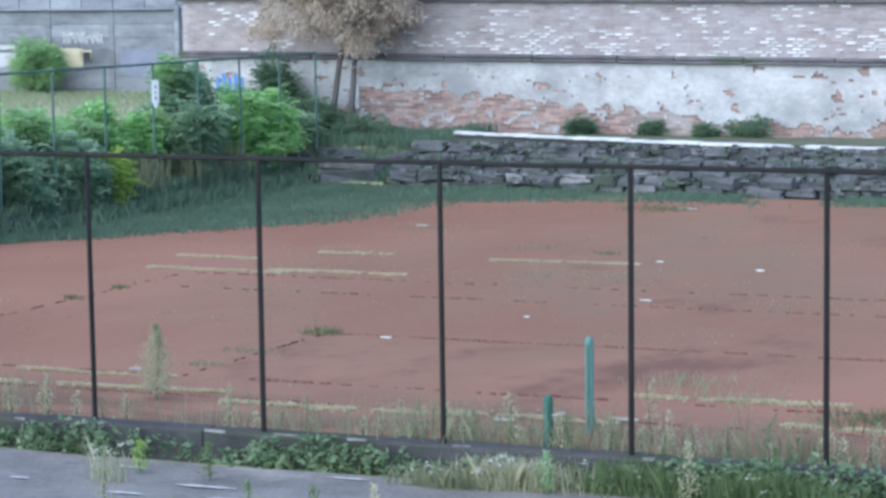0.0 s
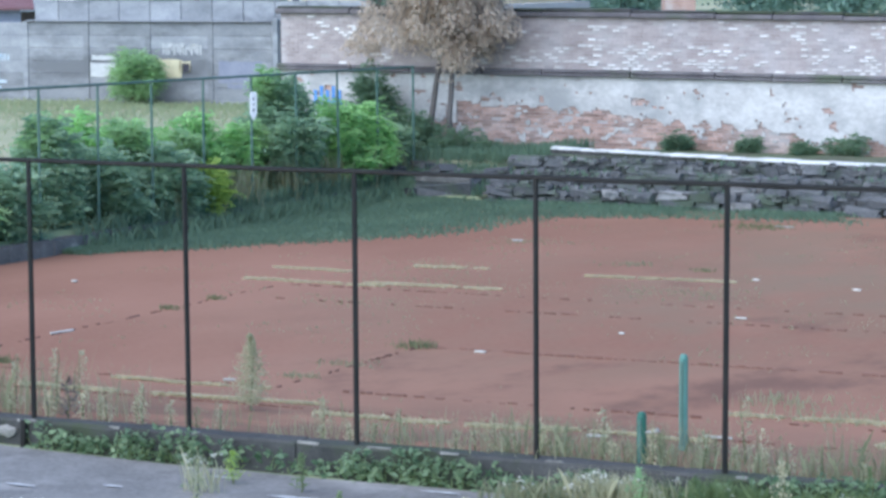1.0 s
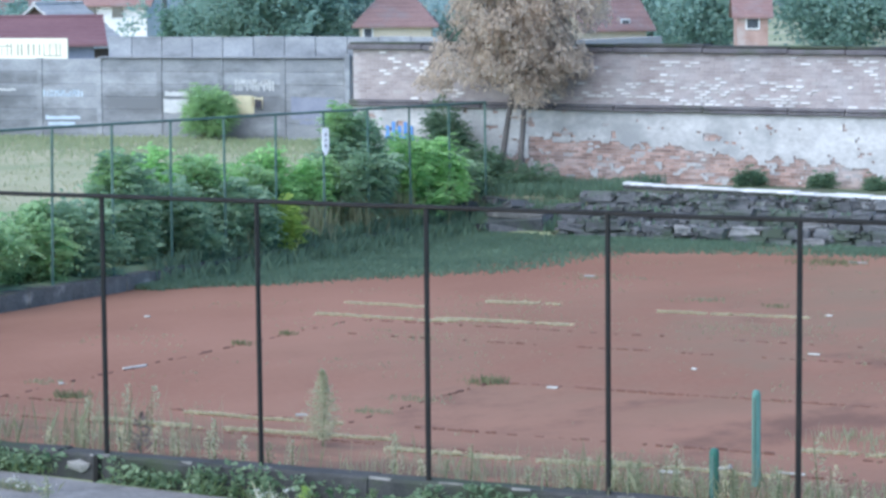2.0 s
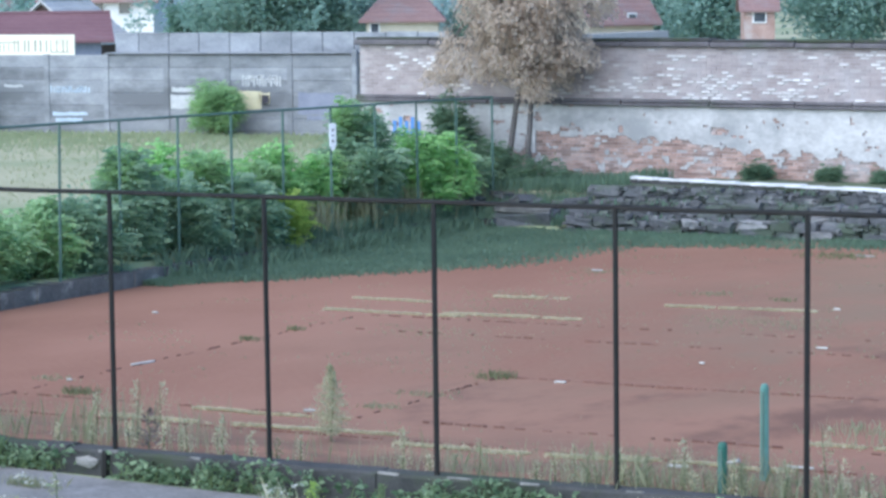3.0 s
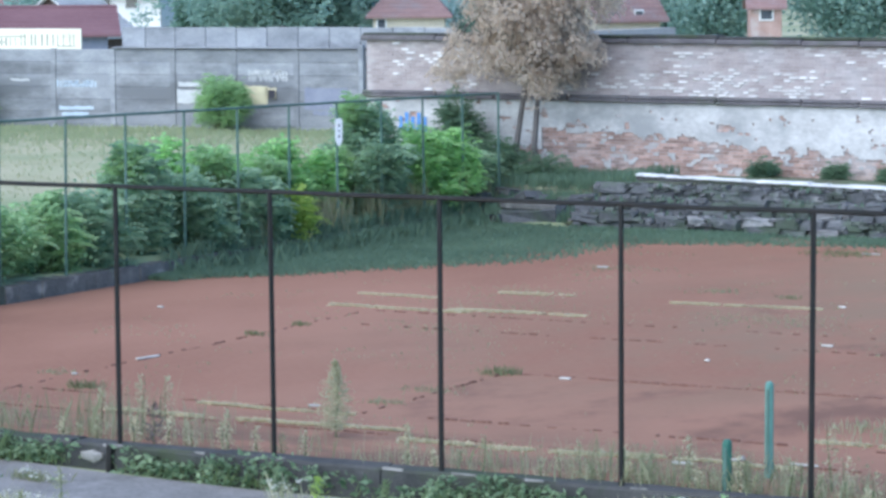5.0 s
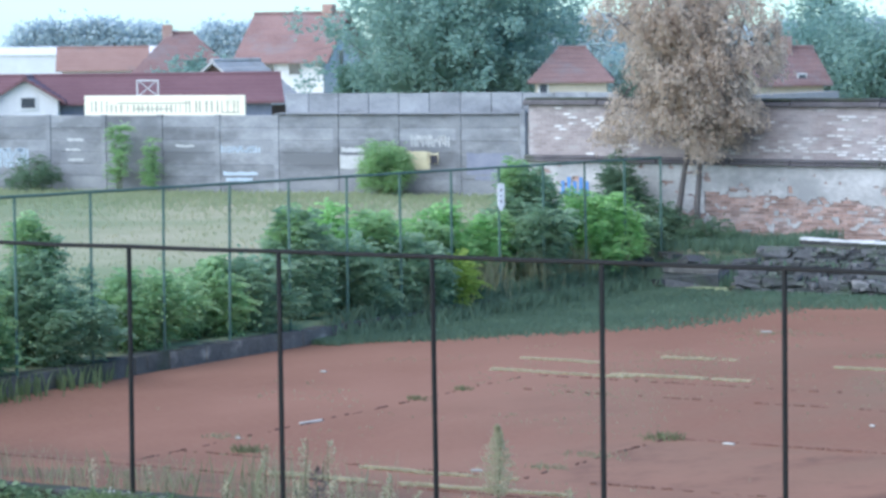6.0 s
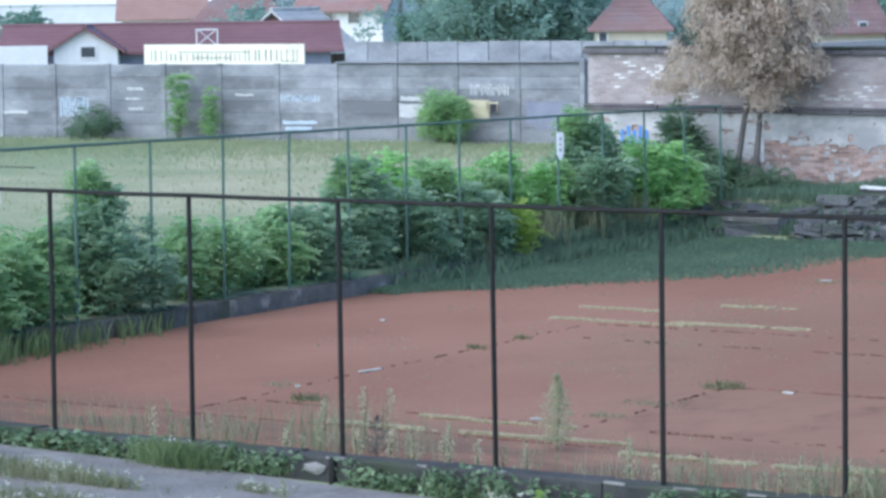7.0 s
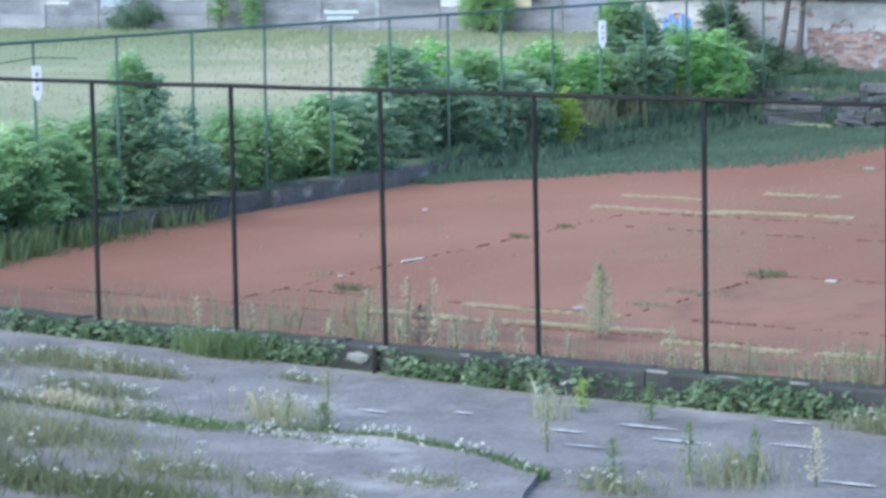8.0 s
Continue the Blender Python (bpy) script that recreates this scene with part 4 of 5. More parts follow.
def build_panel_wall():
    rng = np.random.default_rng(41)
    wall = empty("wall_panels", (-26.96, 44.0, 0.0), WALL_TURN)
    tagged(wall, "grey prefabricated concrete panel wall with faded sprayed paint", "concrete wall", kind="structure")
    post = Soup()
    post.box(-0.09, 0.09, -0.02, 0.088, 0.2, 3.32)
    post.box(-0.1, 0.1, -0.03, 0.1, 3.32, 3.345)
    pm = post.mesh("panel_post", M["panel"])
    board = block(0.09, PANEL - 0.09, 0.0, 0.06, 0, 0.412, 0.012)
    bm = board.mesh("board", M["panel"])
    for i in range(-5, 30):
        part("post", pm, None, wall).matrix_basis = pose(i * PANEL + 0.09, 0, 0)
        for j in range(7):
            o = part("board", bm, None, wall)
            o.matrix_basis = pose(i * PANEL + 0.09, rng.normal(0, 0.006), 0.42 + j * 0.415)
    # the scrawls, as flat coats of paint on the boards
    def coat(name, mat, boxes, label):
        s = Soup()
        for a, b, c, d in boxes:
            k = 8
            up = [(a + (b - a) * i / k, d + 0.05 * value_noise(a * 9 + i, d * 5)) for i in range(k + 1)]
            dn = [(a + (b - a) * i / k, c + 0.05 * value_noise(a * 7 + i, c * 3)) for i in range(k + 1)]
            s.add([(x, 0.068, z) for x, z in up] + [(x, 0.068, z) for x, z in dn], [(i, i + 1, k + 2 + i, k + 1 + i) for i in range(k)])
        part(name, s, M[mat], wall, label)

    def strokes(x0, x1, z0, z1, n):
        """Thick block bars in a row: two uprights and one or two cross bars each."""
        bars = []
        w = (x1 - x0) / n
        for i in range(n):
            a, b, lift = x0 + i * w, x0 + (i + 0.86) * w, 0.06 * ((i * 7) % 3)
            m = z0 + (z1 - z0) * (0.3 + 0.25 * ((i * 5) % 3))
            bars += [(a, a + 0.3 * w, z0 + lift, z1 - 0.04), (b - 0.3 * w, b, z0, z1 - lift), (a, b, m, m + 0.16 * (z1 - z0))]
            if i % 2:
                bars.append((a, b, z1 - 0.14, z1))
        return bars

    coat("scrawl", "paint_blue", strokes(18.5, 19.7, 1.5, 2.2, 5), "pale blue sprayed bars")
    coat("scrawl", "paint_white", [(16.3, 16.95, 2.45, 2.53), (16.4, 17.0, 2.1, 2.17), (16.3, 16.9, 1.75, 1.83)], "thin white sprayed bars")
    coat("scrawl", "paint_blue", strokes(9.5, 11.0, 1.75, 2.3, 7) + [(9.6, 10.9, 1.3, 1.42), (9.8, 10.8, 1.1, 1.22)], "pale blue sprayed bars")
    coat("scrawl", "paint_white", [(5.5, 6.55, 1.55, 2.0), (5.6, 6.5, 2.1, 2.25)], "white painted block")
    coat("scrawl", "paint_cream", [(3.3, 4.3, 1.55, 2.15), (3.0, 3.4, 1.75, 2.1)], "cream painted block")
    coat("scrawl", "paint_white", strokes(2.6, 4.0, 2.3, 2.65, 7), "white sprayed bars")
    coat("scrawl", "paint_slate", [(0.5, 2.0, 1.4, 2.1), (0.7, 1.7, 1.2, 1.35)], "slate grey painted block")
    coat("scrawl", "paint_white", [(12.0, 12.7, 2.25, 2.32), (21.0, 22.0, 1.6, 1.72)], "thin white bar")
    s = Soup()
    s.box(3.0, 3.25, 0.15, 0.156, 1.75, 2.02)
    part("scrawl", s, M["paint_dark"], wall, "dark painted dot")
    # taller wall of pale boards close behind
    tall = empty("wall_boards", (-26.96, 44.0, 0.0), WALL_TURN)
    tagged(tall, "taller pale concrete board wall behind the panels", "concrete wall", kind="structure")
    x = -3.0
    while x < 8.8:
        L = 1.1
        part("board", block(x, min(x + L - 0.02, 8.85), -0.7, -0.6, 0.3, 4.04 + rng.normal(0, 0.008), 0.012), M["panel_pale"], tall)
        x += L
    part("corner_post", block(-0.15, 0.02, 0.16, 0.34, 0.3, 3.5, 0.02), M["panel_pale"], tall)
    part("rail", block(-0.1, 8.85, -0.58, 0.2, 3.36, 3.4, 0.01), M["panel_pale"], tall)


def build_sign():
    sign = empty("sign_board", (-26.96, 44.0, 0.0), WALL_TURN)
    part("board", block(10.1, 16.3, -0.12, -0.06, 3.3, 4.0, 0.01), M["sign"], sign)
    rng = np.random.default_rng(44)
    x = 10.35
    while x < 16.0:
        w = rng.uniform(0.03, 0.07)
        tall = 0.4 if (x < 12.4 or x > 15.3) else 0.26
        s = Soup()
        s.box(x, x + w, -0.058, -0.054, 3.42, 3.42 + tall)
        part("bar", s, M["sign_ink"], sign)
        x += w + rng.uniform(0.08, 0.2)
    for x0, x1, z in ((12.2, 15.0, 3.72), (12.9, 14.4, 3.52), (10.3, 11.0, 3.4)):
        s = Soup()
        s.box(x0, x1, -0.057, -0.053, z, z + 0.035)
        part("bar", s, M["sign_ink"], sign)
    for x in (10.6, 13.2, 15.8):
        part("bracket", block(x - 0.04, x + 0.04, -0.19, -0.122, 2.8, 3.9, 0.005), M["post"], sign)
    tagged(sign, "long cream sign board with faded olive bars above the panel wall", "sign")


build_panel_wall()
build_sign()

# ---------------------------------------------------------------- buildings beyond the wall


def house(name, at, turn, L, D, eave, ridge, wall, roof, label, windows=(), over=0.4, hip=0.0, chimney=None, base=-0.5, category="house"):
    """Gabled or hipped house: length along local x, front at y = -D/2. windows: (x, z, width, height) on the front, or with 'g' on the gable at +x."""
    h = empty(name, at, turn)
    s = Soup()
    s.box(-L / 2, L / 2, -D / 2, D / 2, base, eave)
    if not hip:
        for e in (-L / 2, L / 2 - 0.2):
            s.add([(e, -D / 2, eave), (e, D / 2, eave), (e, 0, ridge - 0.12), (e + 0.2, -D / 2, eave), (e + 0.2, D / 2, eave), (e + 0.2, 0, ridge - 0.12)], [(0, 2, 1), (3, 4, 5)])
            s.f += [[s.n - 6, s.n - 3, s.n - 1, s.n - 4], [s.n - 4, s.n - 1, s.n - 2, s.n - 5]]
    part("wall", s, M[wall], h)
    k = (ridge - eave) / (D / 2)
    dz = over * k
    for side in (-1, 1):
        s = Soup()
        x0, x1, hx = -L / 2 - over, L / 2 + over, hip
        ye, yr = side * (D / 2 + over), 0.0
        n = 14
        v = []
        for i in range(n + 1):
            f = i / n
            y, z = ye + (yr - ye) * f, eave - dz + (ridge - eave + dz) * f
            xa, xb = x0 + hx * f, x1 - hx * f
            step = 0.05 if i % 2 else 0.0
            v += [(xa, y, z + step), (xb, y, z + step), (xb, y, z - 0.1), (xa, y, z - 0.1)]
        s.add(v, [(4 * i + p, 4 * i + (p + 1) % 4, 4 * i + 4 + (p + 1) % 4, 4 * i + 4 + p) for i in range(n) for p in range(4)] + [(0, 3, 2, 1), (4 * n, 4 * n + 1, 4 * n + 2, 4 * n + 3)])
        part("roof", s, M[roof], h)
    if hip:
        for side in (-1, 1):
            s = Soup()
            e = side * (L / 2 + over)
            t = e - side * hip
            s.add([(e, -D / 2 - over, eave - dz), (e, D / 2 + over, eave - dz), (t, 0, ridge), (e, -D / 2 - over, eave - dz - 0.1), (e, D / 2 + over, eave - dz - 0.1), (t, 0, ridge - 0.1)], [(0, 1, 2)])
            s.f += [[3, 5, 4], [0, 3, 4, 1]]
            part("hip", s, M[roof], h)
    s = Soup()
    s.tube([(-L / 2 - over + hip, 0, ridge + 0.03), (L / 2 + over - hip, 0, ridge + 0.03)], [0.1, 0.1], 6)
    part("ridge", s, M[roof], h)
    for wdef in windows:
        x, z, w, hh = wdef[:4]
        if len(wdef) > 4:
            wn_ = part("window", block(L / 2 + 0.004, L / 2 + 0.06, x - w / 2, x + w / 2, z, z + hh, 0.01), M["white"], h)
            part("pane", block(L / 2 + 0.062, L / 2 + 0.07, x - w / 2 + 0.08, x + w / 2 - 0.08, z + 0.08, z + hh - 0.08), M["glass"], wn_)
        else:
            wn_ = part("window", block(x - w / 2, x + w / 2, -D / 2 - 0.06, -D / 2 - 0.004, z, z + hh, 0.01), M["white"], h)
            part("pane", block(x - w / 2 + 0.08, x + w / 2 - 0.08, -D / 2 - 0.07, -D / 2 - 0.062, z + 0.08, z + hh - 0.08), M["glass"], wn_)
    if chimney:
        x, z = chimney
        part("chimney", block(x - 0.3, x + 0.3, -0.35, 0.25, ridge - 0.8, ridge + z, 0.04), M["brick_red"], h)
    tagged(h, label, category, "houses beyond the wall")
    return h


house("shed", (-53.1, 56.35, 0), 37.0, 12.7, 5.0, 3.65, 4.5, "wall_slate", "roof_maroon", "long blue-grey shed with a maroon sheet roof", [], 0.5, category="shed")
house("annex", (-54.4, 52.6, 0), -55.0, 3.2, 2.5, 3.75, 4.5, "wall_white", "roof_maroon", "small white building with a dark gable window", [(0.1, 3.25, 0.7, 0.55, "g")], 0.3)
house("house", (-67.3, 91.5, 0), 12.0, 4.6, 5.6, 5.2, 7.4, "wall_white", "roof_red", "tall white house with a steep red tiled roof", [(-0.8, 4.1, 0.8, 0.8), (0.7, 4.1, 0.8, 0.8), (-0.3, 4.6, 0.8, 0.9, "g")], 0.45, chimney=(1.6, 0.5))
house("barn", (-58.3, 72.5, 0), -80.0, 4.6, 4.2, 3.3, 5.0, "wood", "roof_grey", "old wooden barn under a sagging grey fibre-cement roof", [], 0.3, category="barn")
house("house", (-92.8, 107.0, 0), 37.0, 5.0, 6.0, 4.5, 5.7, "wall_white", "roof_orange", "low house with an orange tiled roof", [], 0.4)
house("house", (-80.3, 98.3, 0), 37.0, 5.4, 7.0, 4.3, 6.5, "wall_white", "roof_red", "house with a red hipped roof and chimney", [], 0.4, hip=2.4, chimney=(-0.8, 0.5))
house("house", (-47.2, 84.8, 0), 27.0, 3.4, 5.0, 4.05, 5.4, "wall_yellow", "roof_red", "yellow plastered house with a dull red tiled roof", [(-1.3, 3.2, 0.5, 0.6)], 0.35, hip=1.35)
house("house", (-42.7, 98.6, 0), 60.0, 4.0, 2.8, 3.8, 5.3, "wall_yellow", "roof_red", "brick house with a red tiled gable roof", [(0.6, 3.4, 0.6, 0.6)], 0.35, chimney=(0.5, 0.6))
house("house", (-33.5, 96.4, 0), 24.0, 1.5, 4.0, 4.3, 5.6, "brick_red", "roof_red", "narrow red brick house with a pale lintel", [(0.0, 3.5, 0.7, 0.6)], 0.25)
house("warehouse", (-186.0, 216.0, 0), 39.0, 26.0, 10.0, 5.2, 5.9, "wall_white", "wall_white", "long white warehouse far beyond the houses", [], 0.2, category="warehouse")
s = Soup()
s.box(-0.08, 3.4, -0.1, 0.1, -0.5, 3.82)
low = part("garden_wall", s, M["wall_white"])
low.matrix_basis = pose(-56.6, 47.4, 0, 0, 0, 39)
tagged(low, "white plastered garden wall", "wall")


def build_hoop():
    b = empty("basketball_board", (-47.15, 50.8, 0), 35)
    for n_, q in (("frame_side", (-0.42, -0.37, 3.75, 4.42)), ("frame_side", (0.37, 0.42, 3.75, 4.42)), ("frame_top", (-0.368, 0.368, 4.36, 4.42)), ("frame_foot", (-0.368, 0.368, 3.75, 3.8))):
        part(n_, block(q[0], q[1], -0.03, 0.03, q[2], q[3], 0.006), M["white"], b)
    for sx in (-1, 1):
        s = Soup()
        s.tube([(sx * 0.36, 0.04, 3.8), (-sx * 0.3, 0.04, 4.35)], [0.02, 0.02], 5)
        part("brace", s, M["white"], b)
    part("pole", block(-0.05, 0.05, 0.05, 0.13, 0, 3.85, 0.01), M["post"], b)
    tagged(b, "white square basketball backboard frame on a pole", "backboard")


build_hoop()

# ---------------------------------------------------------------- plants


def limb(s, a, b, r0, r1, rng, bend=0.12, k=5):
    a, b = np.array(a, float), np.array(b, float)
    L = np.linalg.norm(b - a)
    pts = [a + (b - a) * i / k + (rng.normal(0, bend * L / k, 3) if 0 < i < k else 0) for i in range(k + 1)]
    s.tube(pts, [r0 + (r1 - r0) * i / k for i in range(k + 1)], 6)
    return pts


def bush(at, h, r, mat, rng, leaf=0.12, n=26, dense=1.0, label="dense leafy green bush", name="bush", group="bushes along the side fence", foot=0.3):
    """A shrub of arching stems: feathered leaves thick on the outside, sprays standing out of the outline, bare dark inside."""
    b = empty(name, at)
    stems, crown = Soup(), Soup()
    lobes = [(rng.uniform(0, 2 * math.pi), rng.uniform(0.2, 1.0), rng.uniform(0.86, 1.1)) for _ in range(5)]
    for i in range(n):
        a = rng.uniform(0, 2 * math.pi)
        up = rng.random() ** 0.75
        swell = 1 + 0.16 * sum(w * math.cos(2 * (a - g)) for g, w, _ in lobes) / 2
        out = r * swell * math.sqrt(max(0.0, 1 - up ** 2.4)) * rng.uniform(0.75, 1.08)
        z = h * (0.2 + 0.8 * up) * rng.uniform(0.9, 1.06)
        tip = np.array([out * math.cos(a), out * math.sin(a), z])
        base = np.array([foot * out * math.cos(a), foot * out * math.sin(a), 0])
        pts = limb(stems, base, tip, 0.016, 0.005, rng, 0.1, 6)
        for q, c in enumerate(pts[2:]):
            k = int((2 + 2.2 * q) * dense)
            at_ = c + rng.normal(0, 1, (k, 3)) * np.array([0.09, 0.09, 0.08]) * min(1.2, 0.5 + r)
            g = a + rng.normal(0, 1.0, k)
            way = np.stack([np.cos(g), np.sin(g), rng.uniform(0.05, 1.3, k)], 1)
            crown.fronds(at_, way, leaf * 3.0, leaf, 5, rng)
            crown.leaves(c + rng.normal(0, 1, (2 * k, 3)) * np.array([0.15, 0.15, 0.12]) * min(1, 0.4 + r), leaf * 0.9, rng, 0.3, 0.5)
    part("branchwork", stems, M["twig"], b)
    part("foliage", crown, M[mat], b)
    tagged(b, label, "bush", group)
    return b


def build_bushes():
    rng = np.random.default_rng(51)
    # place along the fence, height, half width, leaf, offset from the fence line
    rows = [(-7.2, 1.45, 0.95, "leaf_deep", 0), (-5.5, 1.6, 0.95, "leaf", 0), (-3.9, 1.35, 0.9, "leaf_deep", 0), (-2.3, 1.6, 0.95, "leaf", 0), (-0.5, 1.5, 0.7, "leaf", 0), (1.7, 1.95, 0.95, "leaf_deep", 0), (4.4, 1.3, 0.95, "leaf", 0.05), (6.2, 1.2, 0.62, "leaf", 0), (7.6, 1.3, 0.72, "leaf_deep", 0), (9.3, 2.0, 0.5, "leaf_deep", 0), (10.9, 1.45, 0.72, "leaf_deep", 0.1), (11.6, 2.0, 0.7, "leaf_fresh", -0.9), (12.9, 1.35, 0.8, "leaf_deep", 0.1), (13.7, 1.6, 0.7, "leaf_fresh", -0.9), (15.6, 1.7, 0.75, "leaf_fresh", -0.6), (16.8, 1.35, 0.6, "leaf_fresh", -0.3), (18.3, 2.35, 0.9, "leaf_deep", 0), (20.8, 1.55, 0.85, "leaf_fresh", 0), (21.9, 1.5, 0.7, "leaf_fresh", 0.1), (23.3, 1.0, 0.65, "leaf_deep", 0)]
    for y, h, r, mat, off in rows:
        x = -12.55 + off + rng.uniform(-0.1, 0.1)
        bush((x, y, ground_height(x, y) - 0.05), h, r, mat, rng, 0.13, int(12 + 40 * r * min(h, 2.2) / 1.6))
    # sprouts reaching up between the crowns
    for y, z, h in ((1.55, 1.8, 0.95), (18.2, 2.2, 0.85), (9.3, 1.8, 0.55), (17.2, 1.2, 0.7), (12.4, 1.5, 0.7), (7.0, 1.0, 0.6), (14.6, 1.3, 0.6)):
        bush((-12.7, y, z), h, 0.2, "leaf", rng, 0.12, 7, 1.0, "tall leafy shoot above the bushes", "shoot")
    bush((-11.95, 14.15, 0.15), 1.0, 0.38, "leaf_yellow", rng, 0.12, 20, 1.0, "yellow-green young bush beside the fence")
    bush((-14.2, 26.1, 0.6), 2.2, 0.5, "leaf_shrub", rng, 0.1, 34, 1.0, "dark shrub beside the old wall", group="shrubs by the walls")
    bush((-13.1, 25.5, 0.6), 1.1, 0.9, "leaf_shrub", rng, 0.1, 30, 1.0, "dark shrub beside the old wall", group="shrubs by the walls")
    bush((-11.4, 25.3, 0.6), 0.7, 0.7, "leaf_shrub", rng, 0.1, 20, 0.8, "dark shrub beside the old wall", group="shrubs by the walls")
    # round bush and saplings by the panel wall
    bush((-31.2, 42.2, 0.75), 1.75, 0.82, "leaf", rng, 0.1, 60, 1.0, "small round green shrub before the panel wall", group="shrubs by the walls", foot=0.12)
    bush((-41.2, 41.2, 0.7), 2.5, 0.27, "leaf", rng, 0.13, 9, 0.7, "slim green sapling before the panel wall", "sapling", "shrubs by the walls")
    bush((-39.9, 41.4, 0.7), 1.7, 0.24, "leaf", rng, 0.13, 7, 0.7, "slim green sapling before the panel wall", "sapling", "shrubs by the walls")
    bush((-44.6, 40.8, 0.7), 1.1, 1.1, "leaf_shrub", rng, 0.1, 20, 0.7, "dark low shrub before the panel wall", group="shrubs by the walls")
    # tufts at the foot of the plaster
    for x, h, r in [(-6.4, 0.5, 0.3), (-4.6, 0.45, 0.24), (-3.3, 0.36, 0.22), (-2.2, 0.55, 0.5), (1.5, 0.4, 0.4)]:
        bush((x, 26.5, 0.84), h * 0.85, r * 0.85, "leaf_shrub", rng, 0.08, 12, 0.7, "small dark weed at the foot of the wall", "weed", "weeds at the foot of the wall")


build_bushes()


def tree(name, at, h, trunk_h, r, mat, rng, leaf, label, limbs=9, sprays=9, per=60, stems=1, trunk_r=0.16, droop=0.3, group="trees", flat=0.75, spread=0.34):
    t = empty(name, at)
    wood, crown = Soup(), Soup()
    tips = []
    for q in range(stems):
        a = rng.uniform(0, 2 * math.pi)
        lean = 0.0 if stems == 1 else 0.5
        foot = np.array([0.4 * q - 0.2 * (stems - 1), 0.1 * q, -0.1])
        fork = np.array([foot[0] * 1.4 + lean * (q - 0.5 * (stems - 1)), foot[1], trunk_h])
        limb(wood, foot, fork, trunk_r, trunk_r * 0.7, rng, 0.06)
        for i in range(limbs):
            b = 2 * math.pi * (i + rng.random()) / limbs
            rr = r * math.sqrt(rng.uniform(0.08, 1))
            zz = trunk_h + (h - trunk_h) * (0.2 + 0.8 * rng.random() * (1 - 0.55 * (rr / r) ** 2))
            tip = np.array([fork[0] + rr * math.cos(b), fork[1] + rr * math.sin(b), zz])
            pts = limb(wood, fork + (0, 0, rng.uniform(-0.15, 0.25) * trunk_h), tip, trunk_r * 0.4, 0.012, rng, 0.2)
            for p in pts[2:]:
                tips.append(p)
                for _ in range(2):
                    e = p + rng.normal(0, 0.22 * r, 3) * (1, 1, flat)
                    limb(wood, p, e, 0.014, 0.005, rng, 0.2, 3)
                    tips.append(e)
    part("trunk", wood, M["bark"], t)
    for c in tips:
        for _ in range(max(1, sprays // 4)):
            o = c + rng.normal(0, 0.13 * r, 3)
            crown.leaves(o + rng.normal(0, 1, (per // 3, 3)) * spread * np.array([0.5, 0.5, 0.55]), leaf, rng, droop)
    part("crown", crown, M[mat], t)
    tagged(t, label, "tree", group)
    return t


